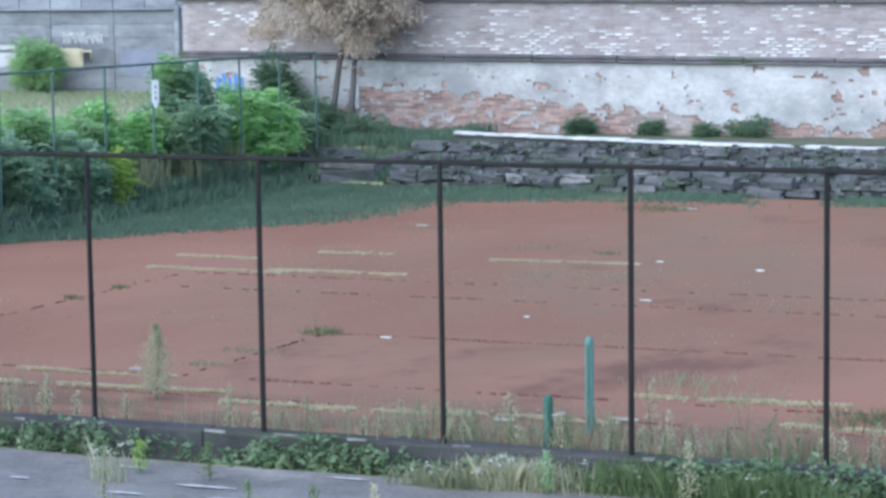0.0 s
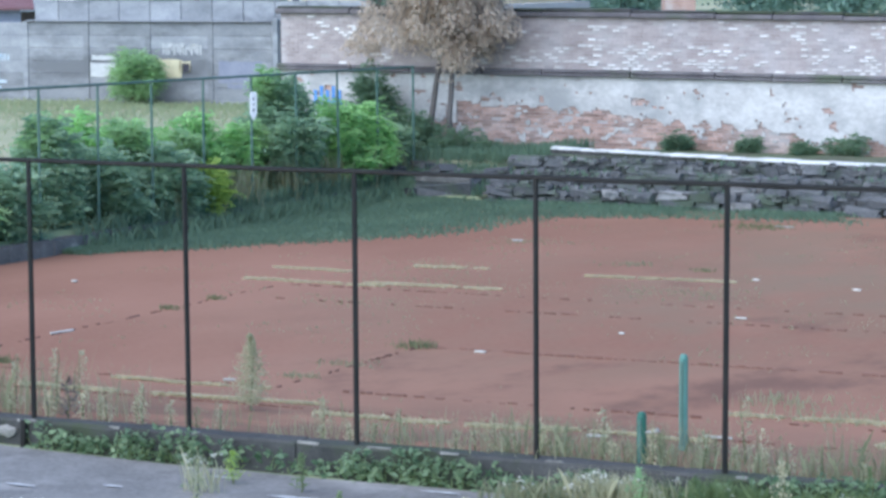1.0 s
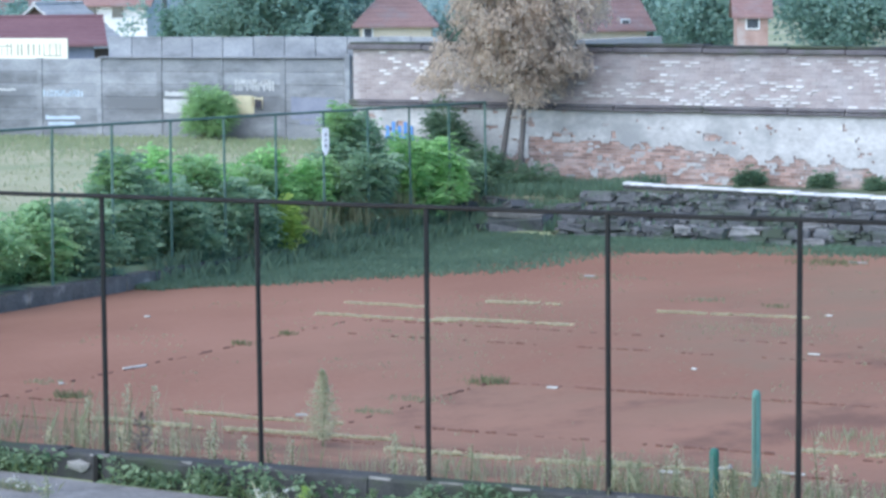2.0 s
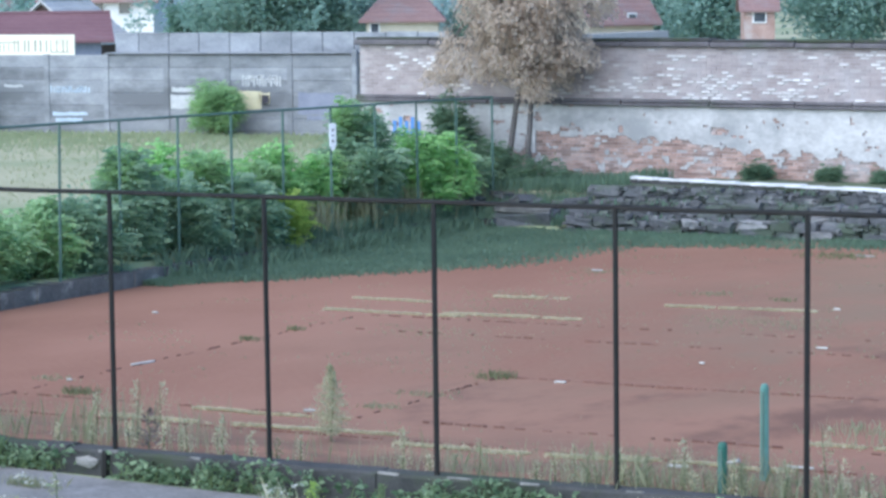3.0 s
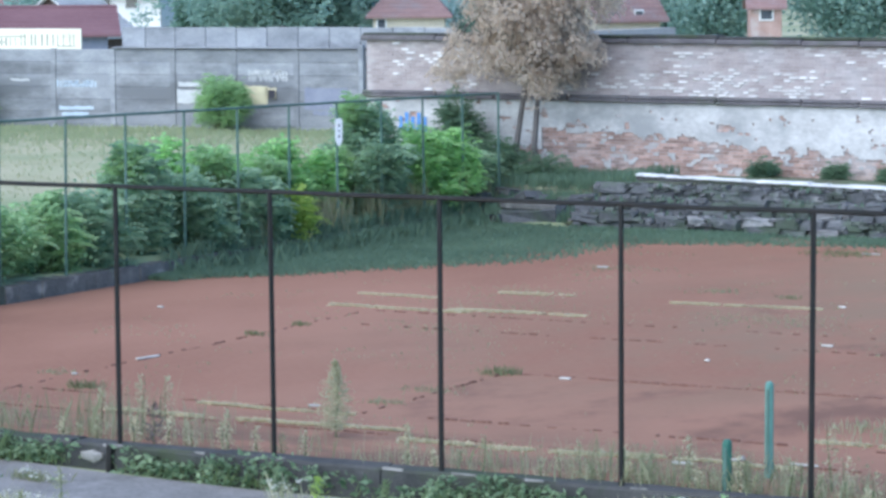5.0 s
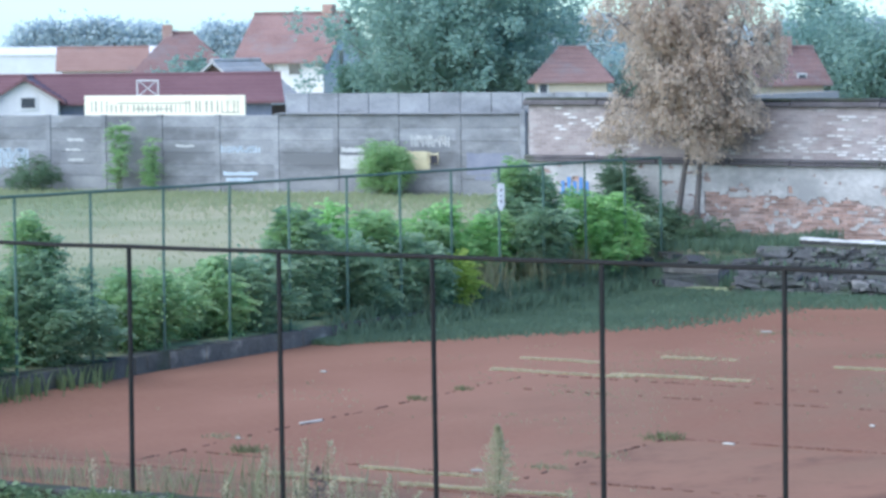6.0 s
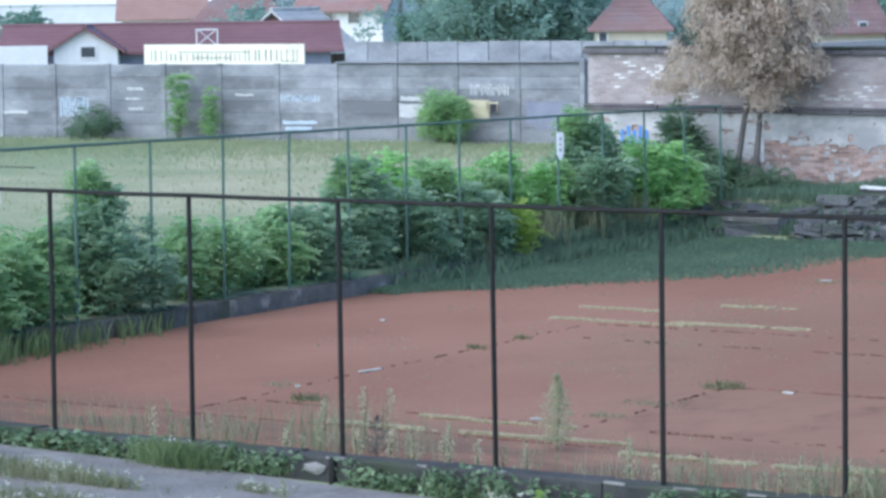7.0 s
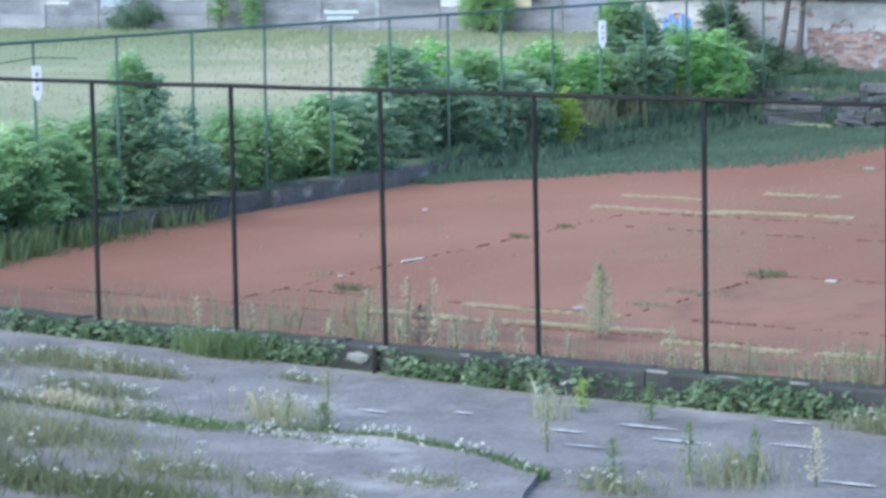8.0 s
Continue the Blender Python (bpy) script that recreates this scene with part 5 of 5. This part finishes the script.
def withered_tree(at, rng):
    t = empty("withered_tree", at)
    wood, crown = Soup(), Soup()
    forks = []
    for foot, top in (((0.22, 0, -0.1), (0.12, 0.05, 2.5)), ((-0.62, 0.1, -0.1), (-0.05, 0.1, 2.7))):
        stem = Soup()
        limb(stem, foot, top, 0.085, 0.06, rng, 0.05)
        part("trunk", stem, M["bark"], t)
        forks.append(np.array(top))

    def plume(c, length, k, wide=0.085):
        """A limp bunch of dead leaves hanging from one twig."""
        f = rng.random(k)
        sway = rng.normal(0, 0.1, 2)
        p = np.stack([c[0] + sway[0] * f + rng.normal(0, wide, k) * (0.5 + f), c[1] + sway[1] * f + rng.normal(0, wide, k) * (0.5 + f), c[2] - length * f + rng.normal(0, 0.04, k)], 1)
        crown.leaves(p, 0.12, rng, 1.5, 0.4)

    for i in range(36):
        g = 2 * math.pi * (i + rng.random()) / 36
        lean = rng.uniform(0.25, 1.0)
        top = rng.uniform(4.0, 7.9) - 0.7 * lean
        rr = lean * float(np.interp(top, [3.4, 5.0, 7.5], [1.7, 2.45, 2.4]))
        a = forks[i % 2] + (0, 0, rng.uniform(-0.3, 0.3))
        mid = a + np.array([0.5 * rr * math.cos(g), 0.5 * rr * math.sin(g), 0.65 * (top - a[2])])
        tip = np.array([rr * math.cos(g) - 0.12, rr * math.sin(g), top])
        p1 = limb(wood, a, mid, 0.045, 0.025, rng, 0.12)
        p2 = limb(wood, mid, tip, 0.025, 0.007, rng, 0.18)
        for q in p1[3:] + p2[1:]:
            for _ in range(4):
                e = q + np.array([rng.normal(0, 0.28), rng.normal(0, 0.28), rng.uniform(-0.1, 0.35)])
                limb(wood, q, e, 0.008, 0.003, rng, 0.15, 3)
                plume(e, rng.uniform(0.3, 0.65), int(rng.uniform(18, 58)))
    # long bunches hanging under the crown, lowest beside the trunks
    for _ in range(60):
        g, rr = rng.uniform(0, 2 * math.pi), 1.75 * math.sqrt(rng.random())
        low = 2.75 if rr > 0.9 else 2.45
        c = np.array([rr * math.cos(g) - 0.25, rr * math.sin(g), rng.uniform(low + 0.4, 3.9)])
        limb(wood, c * (0.75, 0.75, 1.0) + (0, 0, 0.7), c, 0.012, 0.004, rng, 0.1, 3)
        plume(c, rng.uniform(0.4, 0.75), 50, 0.1)
    for x0, x1, z, length, k in ((0.15, 0.9, 2.75, 0.85, 14), (-2.4, -1.6, 2.95, 0.6, 11), (1.2, 1.8, 3.3, 0.7, 6), (-1.2, -0.6, 2.8, 0.5, 6)):
        for _ in range(k):
            c = np.array([rng.uniform(x0, x1), rng.uniform(-0.9, 0.4), z + rng.uniform(-0.1, 0.4)])
            limb(wood, c * (0.7, 0.7, 1.0) + (0, 0, 0.8), c, 0.012, 0.004, rng, 0.1, 3)
            plume(c, length * rng.uniform(0.6, 1.0), 55, 0.09)
    part("branchwork", wood, M["bark"], t)
    part("crown", crown, M["leaf_dry"], t)
    tagged(t, "half-dead tree with withered brown hanging leaves before the old wall", "tree")


def build_trees():
    rng = np.random.default_rng(61)
    withered_tree((-12.2, 25.9, 0.65), rng)
    tree("broad_tree", (-53.8, 84.9, 0), 12.0, 3.0, 5.6, "leaf_mid_haze", rng, 0.3, "broad dark green tree beyond the wall", 26, 12, 210, 1, 0.3, 0.2, "trees beyond the wall", 0.9, 0.55)
    for x, y, h, r in [(-39.3, 104.5, 8.5, 3.1), (-33.3, 107.5, 9.2, 3.0), (-28.8, 108.5, 9.0, 3.4), (-23.6, 109.5, 9.0, 3.4), (-18.4, 110.5, 8.5, 3.2), (-44.6, 108.0, 8.0, 2.4)]:
        tree("broad_tree", (x, y, 0), h, 2.2, r, "leaf_mid_haze", rng, 0.32, "dark green tree standing among the houses", 13, 8, 120, 1, 0.22, 0.2, "trees beyond the wall", 0.9, 0.95)
    tree("garden_tree", (-61.5, 88.0, 0), 5.2, 2.0, 1.3, "leaf_tree", rng, 0.3, "small dark garden tree beside a house", 9, 8, 50, 1, 0.14, 0.2, "trees beyond the wall")
    tree("garden_tree", (-73.8, 90.4, 0), 5.3, 2.6, 2.3, "leaf_mid_haze", rng, 0.3, "rounded garden tree before a red roof", 16, 8, 60, 1, 0.16, 0.2, "trees beyond the wall", 0.6)
    tree("garden_tree", (-84.5, 84.0, 0), 5.3, 2.4, 1.8, "leaf_tree", rng, 0.35, "rounded garden tree before a white warehouse", 8, 8, 60, 1, 0.16, 0.2, "trees beyond the wall", 0.6)
    tree("garden_tree", (-43.4, 84.8, 0), 4.9, 2.0, 1.0, "leaf_tree", rng, 0.3, "small dark garden tree beside a yellow house", 8, 8, 50, 1, 0.14, 0.2, "trees beyond the wall")
    for x, y, h, r in ((-61.0, 103.5, 5.2, 2.4), (-55.8, 105.5, 5.1, 2.2), (-50.5, 107.0, 5.2, 2.2)):
        tree("garden_tree", (x, y, 0), h, 2.0, r, "leaf_haze", rng, 0.32, "low green tree behind a house with haze in its leaf colour", 12, 8, 80, 1, 0.14, 0.2, "trees beyond the wall", 0.7, 0.7)
    # poplars and far woods
    for x, y in ((-86.3, 203.0), (-84.9, 204.5)):
        t = empty("poplar", (x, y, 0))
        s, c = Soup(), Soup()
        s.tube([(0, 0, -0.2), (0, 0, 6), (0, 0, 12)], [0.3, 0.2, 0.04], 6)
        for z in np.arange(2, 13.5, 0.3):
            w_ = 1.25 * math.sin(math.pi * min(1, (z - 1) / 13.2)) ** 0.6
            c.leaves(np.array([0, 0, z]) + rng.normal(0, 1, (70, 3)) * (w_ * 0.5, w_ * 0.5, 0.3), 0.4, rng, -0.3)
        part("trunk", s, M["bark"], t)
        part("crown", c, M["leaf_tree"], t)
        tagged(t, "slim dark poplar far beyond the houses", "tree", "poplars")
    s = Soup()
    for a, b, h0 in (((-365, 427), (-338, 448), 12.0), ((-334, 450.5), (-322, 459), 11.3), ((-274, 489), (-236, 508), 11.6), ((-420, 380), (-366, 426), 6.5), ((-236, 508), (-120, 555), 10.5)):
        L = math.dist(a, b)
        for _ in range(int(L * 9)):
            f = rng.random()
            x, y = a[0] + (b[0] - a[0]) * f, a[1] + (b[1] - a[1]) * f
            top = h0 * (0.9 + 0.1 * value_noise(x * 0.25, y * 0.25)) * (0.75 + 0.25 * min(1, 8 * min(f, 1 - f)))
            z = top * (0.25 + 0.75 * rng.random() ** 0.7)
            s.leaves(np.array([x, y, z]) + rng.normal(0, 0.9, (34, 3)), 1.0, rng, 0.1, 0.8)
    tagged(part("far_woods", s, M["leaf_far_haze"]), "row of trees on the skyline with haze in the leaf colour", "woods", kind="stuff")


build_trees()


def scatter(name, mat, n, height, width, where, rng, label, category="grass", lean=0.4):
    s = Soup()
    s.blades(where(n, rng), height, width, rng, lean)
    return tagged(part(name, s, M[mat]), label, category, kind="stuff")


def on_ground(x, y):
    return np.array([ground_height(a, b) for a, b in zip(x, y)])


def build_grass():
    rng = np.random.default_rng(71)
    # mat of dark grass over the far and side margins of the clay
    k = 34000
    y = rng.uniform(8.4, 21.6, k)
    reach = np.interp(y, [8.4, 9.2, 10, 11.5, 14, 18.7, 19.6, 21.6], [0.02, 0.5, 1.3, 2.2, 3.8, 4.3, 7, 9])
    x = -11.6 + 1.35 * reach * rng.beta(1, 1.9, k) + rng.normal(0, 0.22, k)
    far_x = rng.uniform(-11.5, 20, 22000)
    far_y = 21.6 - np.abs(rng.normal(0, 0.75, 22000))
    keep = np.array([value_noise(a * 0.5, b * 0.6, 2) > -0.12 - 0.03 * max(0, -a) for a, b in zip(far_x, far_y)])
    x, y = np.r_[x, far_x[keep]], np.r_[y, far_y[keep]]
    s = Soup()
    s.blades(np.stack([x, y, np.full(len(x), 0.0)], 1), 0.1, 0.034, rng, 1.5)
    k = 4000
    y = 9 + 13 * rng.beta(1.4, 1, k)
    x = -11.75 + np.abs(rng.normal(0, 0.35, k)) * np.interp(y, [6.5, 12], [0.4, 1])
    s.blades(np.stack([x, y, np.where(x < -11.62, 0.28, 0.0)], 1), 0.32, 0.045, rng, 0.7)
    tagged(part("margin_grass", s, M["grass_dark"]), "thick dark grass creeping over the edge of the clay", "grass", kind="stuff")

    # thin seedlings all over the neglected clay, thicker in the middle
    k = 26000
    x, y = rng.uniform(-9, 18, k), rng.uniform(-7, 20, k)
    thick = np.array([value_noise(p * 0.35, q * 0.5, 41) + 0.6 * value_noise(p * 1.7, q * 1.7, 42) for p, q in zip(x, y)])
    thick += 0.25 * np.exp(-((y - 7) / 6) ** 2) - 0.25
    some = thick > 0.02 + 0.35 * rng.random(k)
    s = Soup()
    s.blades(np.stack([x, y, np.zeros(k)], 1)[some], 0.04, 0.016, rng, 1.2)
    tagged(part("seedling_grass", s, M["grass_fade"]), "thin short grass seedlings on the neglected clay", "grass", kind="stuff")

    k = 3600
    y = -7.8 + 11 * rng.beta(0.8, 2.6, k)
    x = -11.6 + np.abs(rng.normal(0, 0.35, k)) * np.interp(y, [-7.8, 3], [1.6, 0.35])
    thin = np.array([value_noise(p * 1.4, q * 1.4, 17) > -0.15 for p, q in zip(x, y)])
    s = Soup()
    s.blades(np.stack([x, y, np.zeros(k)], 1)[thin], 0.38, 0.03, rng, 0.5)
    tagged(part("corner_grass", s, M["grass"]), "tall thin grass in the corner of the court", "grass", kind="stuff")

    # thin dead stalks standing in drifts behind the near fence
    s = Soup()
    for x0, x1, k, h in ((-2.6, 1.1, 700, 0.6), (4.3, 9.5, 900, 0.42), (-6.5, -3.0, 350, 0.4), (1.2, 4.2, 260, 0.3)):
        x, y = rng.uniform(x0, x1, k), rng.normal(-7.15, 0.35, k)
        some = np.array([value_noise(q * 1.6, 0.5, 61) > -0.15 for q in x]) & (y > -7.8)
        s.blades(np.stack([x, y, np.zeros(k)], 1)[some], h, 0.007, rng, 0.45)
        seeds = np.stack([x, y, h * rng.uniform(0.4, 1.0, k)], 1)[some][::2]
        s.leaves(np.repeat(seeds, 3, 0) + rng.normal(0, 0.03, (3 * len(seeds), 3)), 0.03, rng, -0.4, 0.4)
    tagged(part("dead_stalks", s, M["grass_fade"]), "drifts of thin dead weed stalks behind the fence", "weeds", kind="stuff")

    k = 1500
    y = rng.uniform(12.5, 23, k)
    x = -11.95 + rng.normal(0, 0.18, k)
    some = np.array([value_noise(q * 1.1, 0.5, 33) > -0.1 for q in y])
    s = Soup()
    s.blades(np.stack([x, y, np.where(x < -11.62, 0.26, 0.0)], 1)[some], 0.85, 0.03, rng, 0.35)
    tagged(part("fence_grass", s, M["grass_fade"]), "tall pale grass stalks standing along the side fence", "grass", kind="stuff")

    def meadow(n, r):
        x = r.uniform(-60, -12.6, n)
        y = np.where(x < -18, r.uniform(-4, 43, n), r.uniform(-8, 40, n))
        return np.stack([x, y, on_ground(x, y)], 1)

    scatter("meadow_grass", "grass_field", 18000, 0.1, 0.04, meadow, rng, "tall pale dry meadow grass behind the side fence")

    def foot(n, r):
        t = r.uniform(-4, 34, n)
        d = 0.5 + np.abs(r.normal(0, 4.5, n))
        x, y = -26.96 - 0.99 * t + 0.139 * d, 44.0 - 0.139 * t - 0.99 * d
        return np.stack([x, y, on_ground(x, y)], 1)

    scatter("wall_weeds", "grass_mead", 15000, 0.16, 0.045, foot, rng, "green weeds at the foot of the panel wall", "weeds")

    def slope(n, r):
        x = r.uniform(-16.5, -8.6, n)
        y = r.uniform(21.6, 26.7, n)
        return np.stack([x, y, on_ground(x, y)], 1)

    scatter("bank_grass", "grass_dark", 11000, 0.28, 0.045, slope, rng, "scruffy grass on the bank below the old wall")

    def ledge(n, r):
        x = r.uniform(-9, 18, n)
        y = 21.6 + 1.7 * r.random(n)
        z = np.where(y < 22.2, 0.3, np.where(y < 22.9, 0.6, 0.86))
        keep = np.array([value_noise(a * 0.9, b, 8) > 0.1 for a, b in zip(x, y)])
        return np.stack([x, y, z], 1)[keep]

    scatter("step_grass", "grass_dark", 3800, 0.13, 0.035, ledge, rng, "weeds rooted in the joints of the stone steps", "weeds")

    # leafy weeds hanging over the near kerb in separate clumps
    s, g, d = Soup(), Soup(), Soup()
    x = -12.0
    while x < 17:
        lush = 0.55 + 0.9 * value_noise(x * 0.6, 0.5) + (0.25 if x > 5.5 else 0.0)
        x += rng.uniform(0.05, 0.17) / max(0.35, lush)
        if -1.62 < x < -0.95:
            continue
        base = yard_height(x)
        wide = rng.uniform(0.06, 0.15)
        top = base + rng.uniform(0.06, 0.2) + (0.14 - base) * min(1.0, max(0.1, lush)) * rng.uniform(0.3, 0.95)
        n = int(rng.uniform(18, 55))
        f = rng.random(n)
        c = np.stack([x + rng.normal(0, wide, n), -8.21 - 0.14 * np.abs(rng.normal(0, 1, n)) * (1 - 0.5 * f), base + f * (top - base)], 1)
        s.leaves(c, 0.1, rng, 0.15, 0.55)
        m = int(2 + 5 * max(0, lush))
        g.blades(np.stack([x + rng.normal(0, 0.08, m), -8.34 + rng.normal(0, 0.07, m), np.full(m, base)], 1), 0.14, 0.016, rng, 0.8)
    for x in np.arange(-12, 17, 0.05):
        m = int(max(0, 1.4 + 4 * value_noise(x * 0.7, 9) + (5 if x > 4.6 else 0)))
        d.blades(np.stack([x + rng.normal(0, 0.08, m), -7.55 + rng.normal(0, 0.2, m), np.zeros(m)], 1), 0.34, 0.011, rng, 0.6)
    tagged(part("kerb_creeper", s, M["leaf_kerb"]), "leafy weeds creeping over the dark kerb", "weeds", kind="stuff")
    tagged(part("kerb_grass", g, M["grass"]), "green grass along the foot of the kerb", "grass", kind="stuff")
    tagged(part("seed_grass", d, M["grass_fade"]), "thin dry seed stalks behind the kerb", "grass", kind="stuff")


def tall_weed(at, h, mat, rng, label, w=0.1, n=150, leaf=0.06):
    t = empty("tall_weed", at)
    s, c = Soup(), Soup()
    pts = limb(s, (0, 0, -0.02), (rng.normal(0, 0.04), rng.normal(0, 0.04), h), 0.012, 0.003, rng, 0.08)
    z = h * rng.uniform(0.08, 1, n)
    sp = w * np.sin(np.pi * np.clip(z / h, 0, 1) ** 0.6) + 0.012
    c.leaves(np.stack([rng.normal(0, 1, n) * sp * 0.6, rng.normal(0, 1, n) * sp * 0.6, z], 1), leaf, rng, -1.1, 0.35)
    part("stalk", s, M["twig"], t)
    part("foliage", c, M[mat], t)
    tagged(t, label, "weed", "tall weeds")


def build_weeds():
    rng = np.random.default_rng(81)
    straw, green = "pale feathery seed head of a tall weed", "tall green weed growing through the asphalt"
    tall_weed((0.6, -5.85, 0), 0.92, "grass_olive", rng, straw, 0.16, 2000, 0.042)
    for x, y, h in [(-1.55, -6.9, 0.75), (-0.95, -7.2, 0.8), (-2.0, -7.1, 0.6), (0.0, -7.4, 0.5), (7.3, -6.7, 0.7), (2.5, -7.5, 0.5), (5.9, -7.4, 0.6), (4.6, -7.4, 0.45)]:
        tall_weed((x, y, 0), h, "grass_olive", rng, "thin dry weed behind the fence", 0.1, 110, 0.05)
    for x in np.r_[rng.uniform(-5, 11, 34), rng.uniform(4.2, 11, 30)]:
        tall_weed((x, rng.uniform(-7.75, -7.2), 0), rng.uniform(0.2, 0.5), ("grass_fade", "grass_olive", "grass_dry")[rng.integers(3)], rng, "thin seeding weed behind the kerb", 0.06, 70, 0.045)
    tall_weed((-0.98, -7.45, 0), 0.5, "bark", rng, "dark bare weed beside the fence", 0.12, 90, 0.07)
    for x, y, h, m in [(0.5, -11.5, 0.66, "grass_field"), (0.3, -11.9, 0.45, "grass_field"), (3.1, -11.3, 0.66, "grass_field"), (0.6, -11.7, 0.35, "grass"), (5.1, -12.0, 0.6, "grass"), (5.6, -11.6, 0.5, "grass"), (4.6, -12.6, 0.5, "grass"), (6.2, -11.5, 0.55, "grass_dry"), (3.2, -9.3, 0.4, "grass"), (7.6, -9.0, 0.45, "grass"), (8.4, -8.7, 0.6, "grass_dry"), (9.3, -8.6, 0.6, "grass"), (2.3, -9.2, 0.35, "leaf_yellow"), (6.9, -8.8, 0.45, "leaf")]:
        tall_weed((x, y, yard_height(x)), h, m, rng, green, 0.08, 150, 0.05)
    # clumps on the asphalt: place, half length along x and y, blades, height, look, white heads
    for x, y, rx_, ry, n, h, look_, heads in [
        (-3.2, -8.5, 0.5, 0.16, 1000, 0.3, "grass", 4), (-4.2, -10.0, 0.9, 0.22, 1100, 0.2, "grass_fade", 22), (-3.1, -10.0, 0.5, 0.12, 450, 0.15, "grass_fade", 8), (-5.8, -10.5, 1.0, 0.3, 900, 0.2, "grass_fade", 14),
        (-2.6, -12.15, 0.45, 0.15, 600, 0.2, "grass_dry", 18), (-3.6, -12.4, 0.8, 0.25, 800, 0.2, "grass_fade", 20), (-1.7, -12.0, 0.4, 0.12, 400, 0.15, "grass_fade", 12), (-0.7, -12.3, 0.5, 0.14, 900, 0.15, "grass", 6),
        (0.4, -12.2, 0.45, 0.1, 400, 0.1, "grass", 34), (1.2, -12.2, 0.4, 0.09, 350, 0.1, "grass", 22), (-1.6, -13.6, 1.2, 0.5, 1800, 0.24, "grass_fade", 12), (-3.2, -13.4, 1.2, 0.5, 1500, 0.24, "grass_fade", 10), (-2.2, -14.8, 1.2, 0.5, 1600, 0.22, "grass_low", 8), (0.6, -14.2, 0.7, 0.3, 700, 0.22, "grass_fade", 10), (-3.0, -11.2, 0.9, 0.25, 600, 0.16, "grass_fade", 16), (-0.3, -11.3, 0.5, 0.2, 220, 0.3, "grass_olive", 16), (2.2, -9.7, 0.2, 0.1, 60, 0.4, "grass_olive", 8), (-0.6, -15.3, 1.2, 0.4, 1700, 0.22, "grass_low", 6), (0.9, -15.2, 0.8, 0.35, 1300, 0.22, "grass_low", 5), (2.1, -14.3, 0.6, 0.25, 500, 0.2, "grass_fade", 10), (3.0, -13.4, 0.5, 0.2, 350, 0.16, "grass_fade", 10),
        (5.4, -11.7, 0.5, 0.4, 260, 0.34, "grass_fade", 6), (4.6, -12.6, 0.4, 0.25, 220, 0.2, "grass_fade", 14), (6.5, -8.6, 0.55, 0.16, 1000, 0.3, "grass_olive", 26), (5.7, -8.75, 0.4, 0.12, 500, 0.2, "grass_fade", 8), (7.7, -8.5, 0.6, 0.1, 900, 0.3, "grass", 4), (9.2, -8.5, 0.7, 0.1, 900, 0.3, "grass", 4), (-8.5, -9.6, 1.0, 0.4, 900, 0.25, "grass_fade", 10), (-1.4, -9.35, 0.35, 0.1, 160, 0.12, "grass_fade", 12),
    ]:
        px, py = x + rng.normal(0, 0.55 * rx_, n), np.minimum(y + rng.normal(0, 0.6 * ry, n), -8.25)
        pz = np.array([yard_height(v) for v in px])
        t = empty("weed_clump", (0, 0, 0))
        s, c, f = Soup(), Soup(), Soup()
        s.blades(np.stack([px, py, pz], 1), h, 0.011, rng, 0.8)
        m = n // 4
        c.leaves(np.stack([px[:m], py[:m], pz[:m] + h * rng.uniform(0.1, 0.6, m)], 1), 0.055, rng, 0.2)
        q = np.repeat(np.stack([px[:heads], py[:heads], pz[:heads] + h * rng.uniform(0.5, 1.1, heads)], 1), 7, 0)
        f.leaves(q + rng.normal(0, 0.018, q.shape) * (1.4, 1.4, 0.7), 0.03, rng, 0, 0.9)
        tagged(part("grass", s, M[look_], t), kind="stuff")
        tagged(part("foliage", c, M["leaf_kerb"], t), kind="stuff")
        tagged(part("blossom", f, M["flower"], t, "small white flower heads"), kind="stuff")
        tagged(t, "clump of flowering weeds growing out of cracked asphalt", "weeds", "weed clumps on the yard")


def build_edge_moss():
    rng = np.random.default_rng(91)
    line = [(-8, -11.55), (-4.8, -12.05), (-3, -12.25), (-1.6, -12.45), (-0.3, -12.05), (1.4, -11.6), (2.6, -11.9), (3.7, -12.45)]
    x = rng.uniform(-8, 3.8, 3600)
    y = np.interp(x, [p[0] for p in line], [p[1] for p in line]) + rng.normal(0, 0.07, 3600)
    keep = np.array([value_noise(v * 1.3, 0.5, 77) for v in x])
    keep = (keep > np.median(keep) - 0.12 + 0.2 * rng.random(3600)) | (x > -2.2)
    x, y = x[keep], y[keep]
    z = np.array([yard_height(v) for v in x])
    s, f = Soup(), Soup()
    s.blades(np.stack([x, y, z], 1), 0.11, 0.025, rng, 0.9)
    pick = (rng.random(len(x)) < 0.02) & (x > -1.5)
    q = np.repeat(np.stack([x, y, z + 0.12], 1)[pick], 5, 0)
    f.leaves(q + rng.normal(0, 0.03, q.shape), 0.05, rng, 0, 0.9)
    tagged(part("edge_moss", s, M["grass"]), "mossy grass along the broken asphalt edge", "grass", kind="stuff")
    tagged(part("edge_flowers", f, M["flower"]), "white flower heads along the broken asphalt edge", "flowers", kind="stuff")


build_grass()
build_weeds()
build_edge_moss()
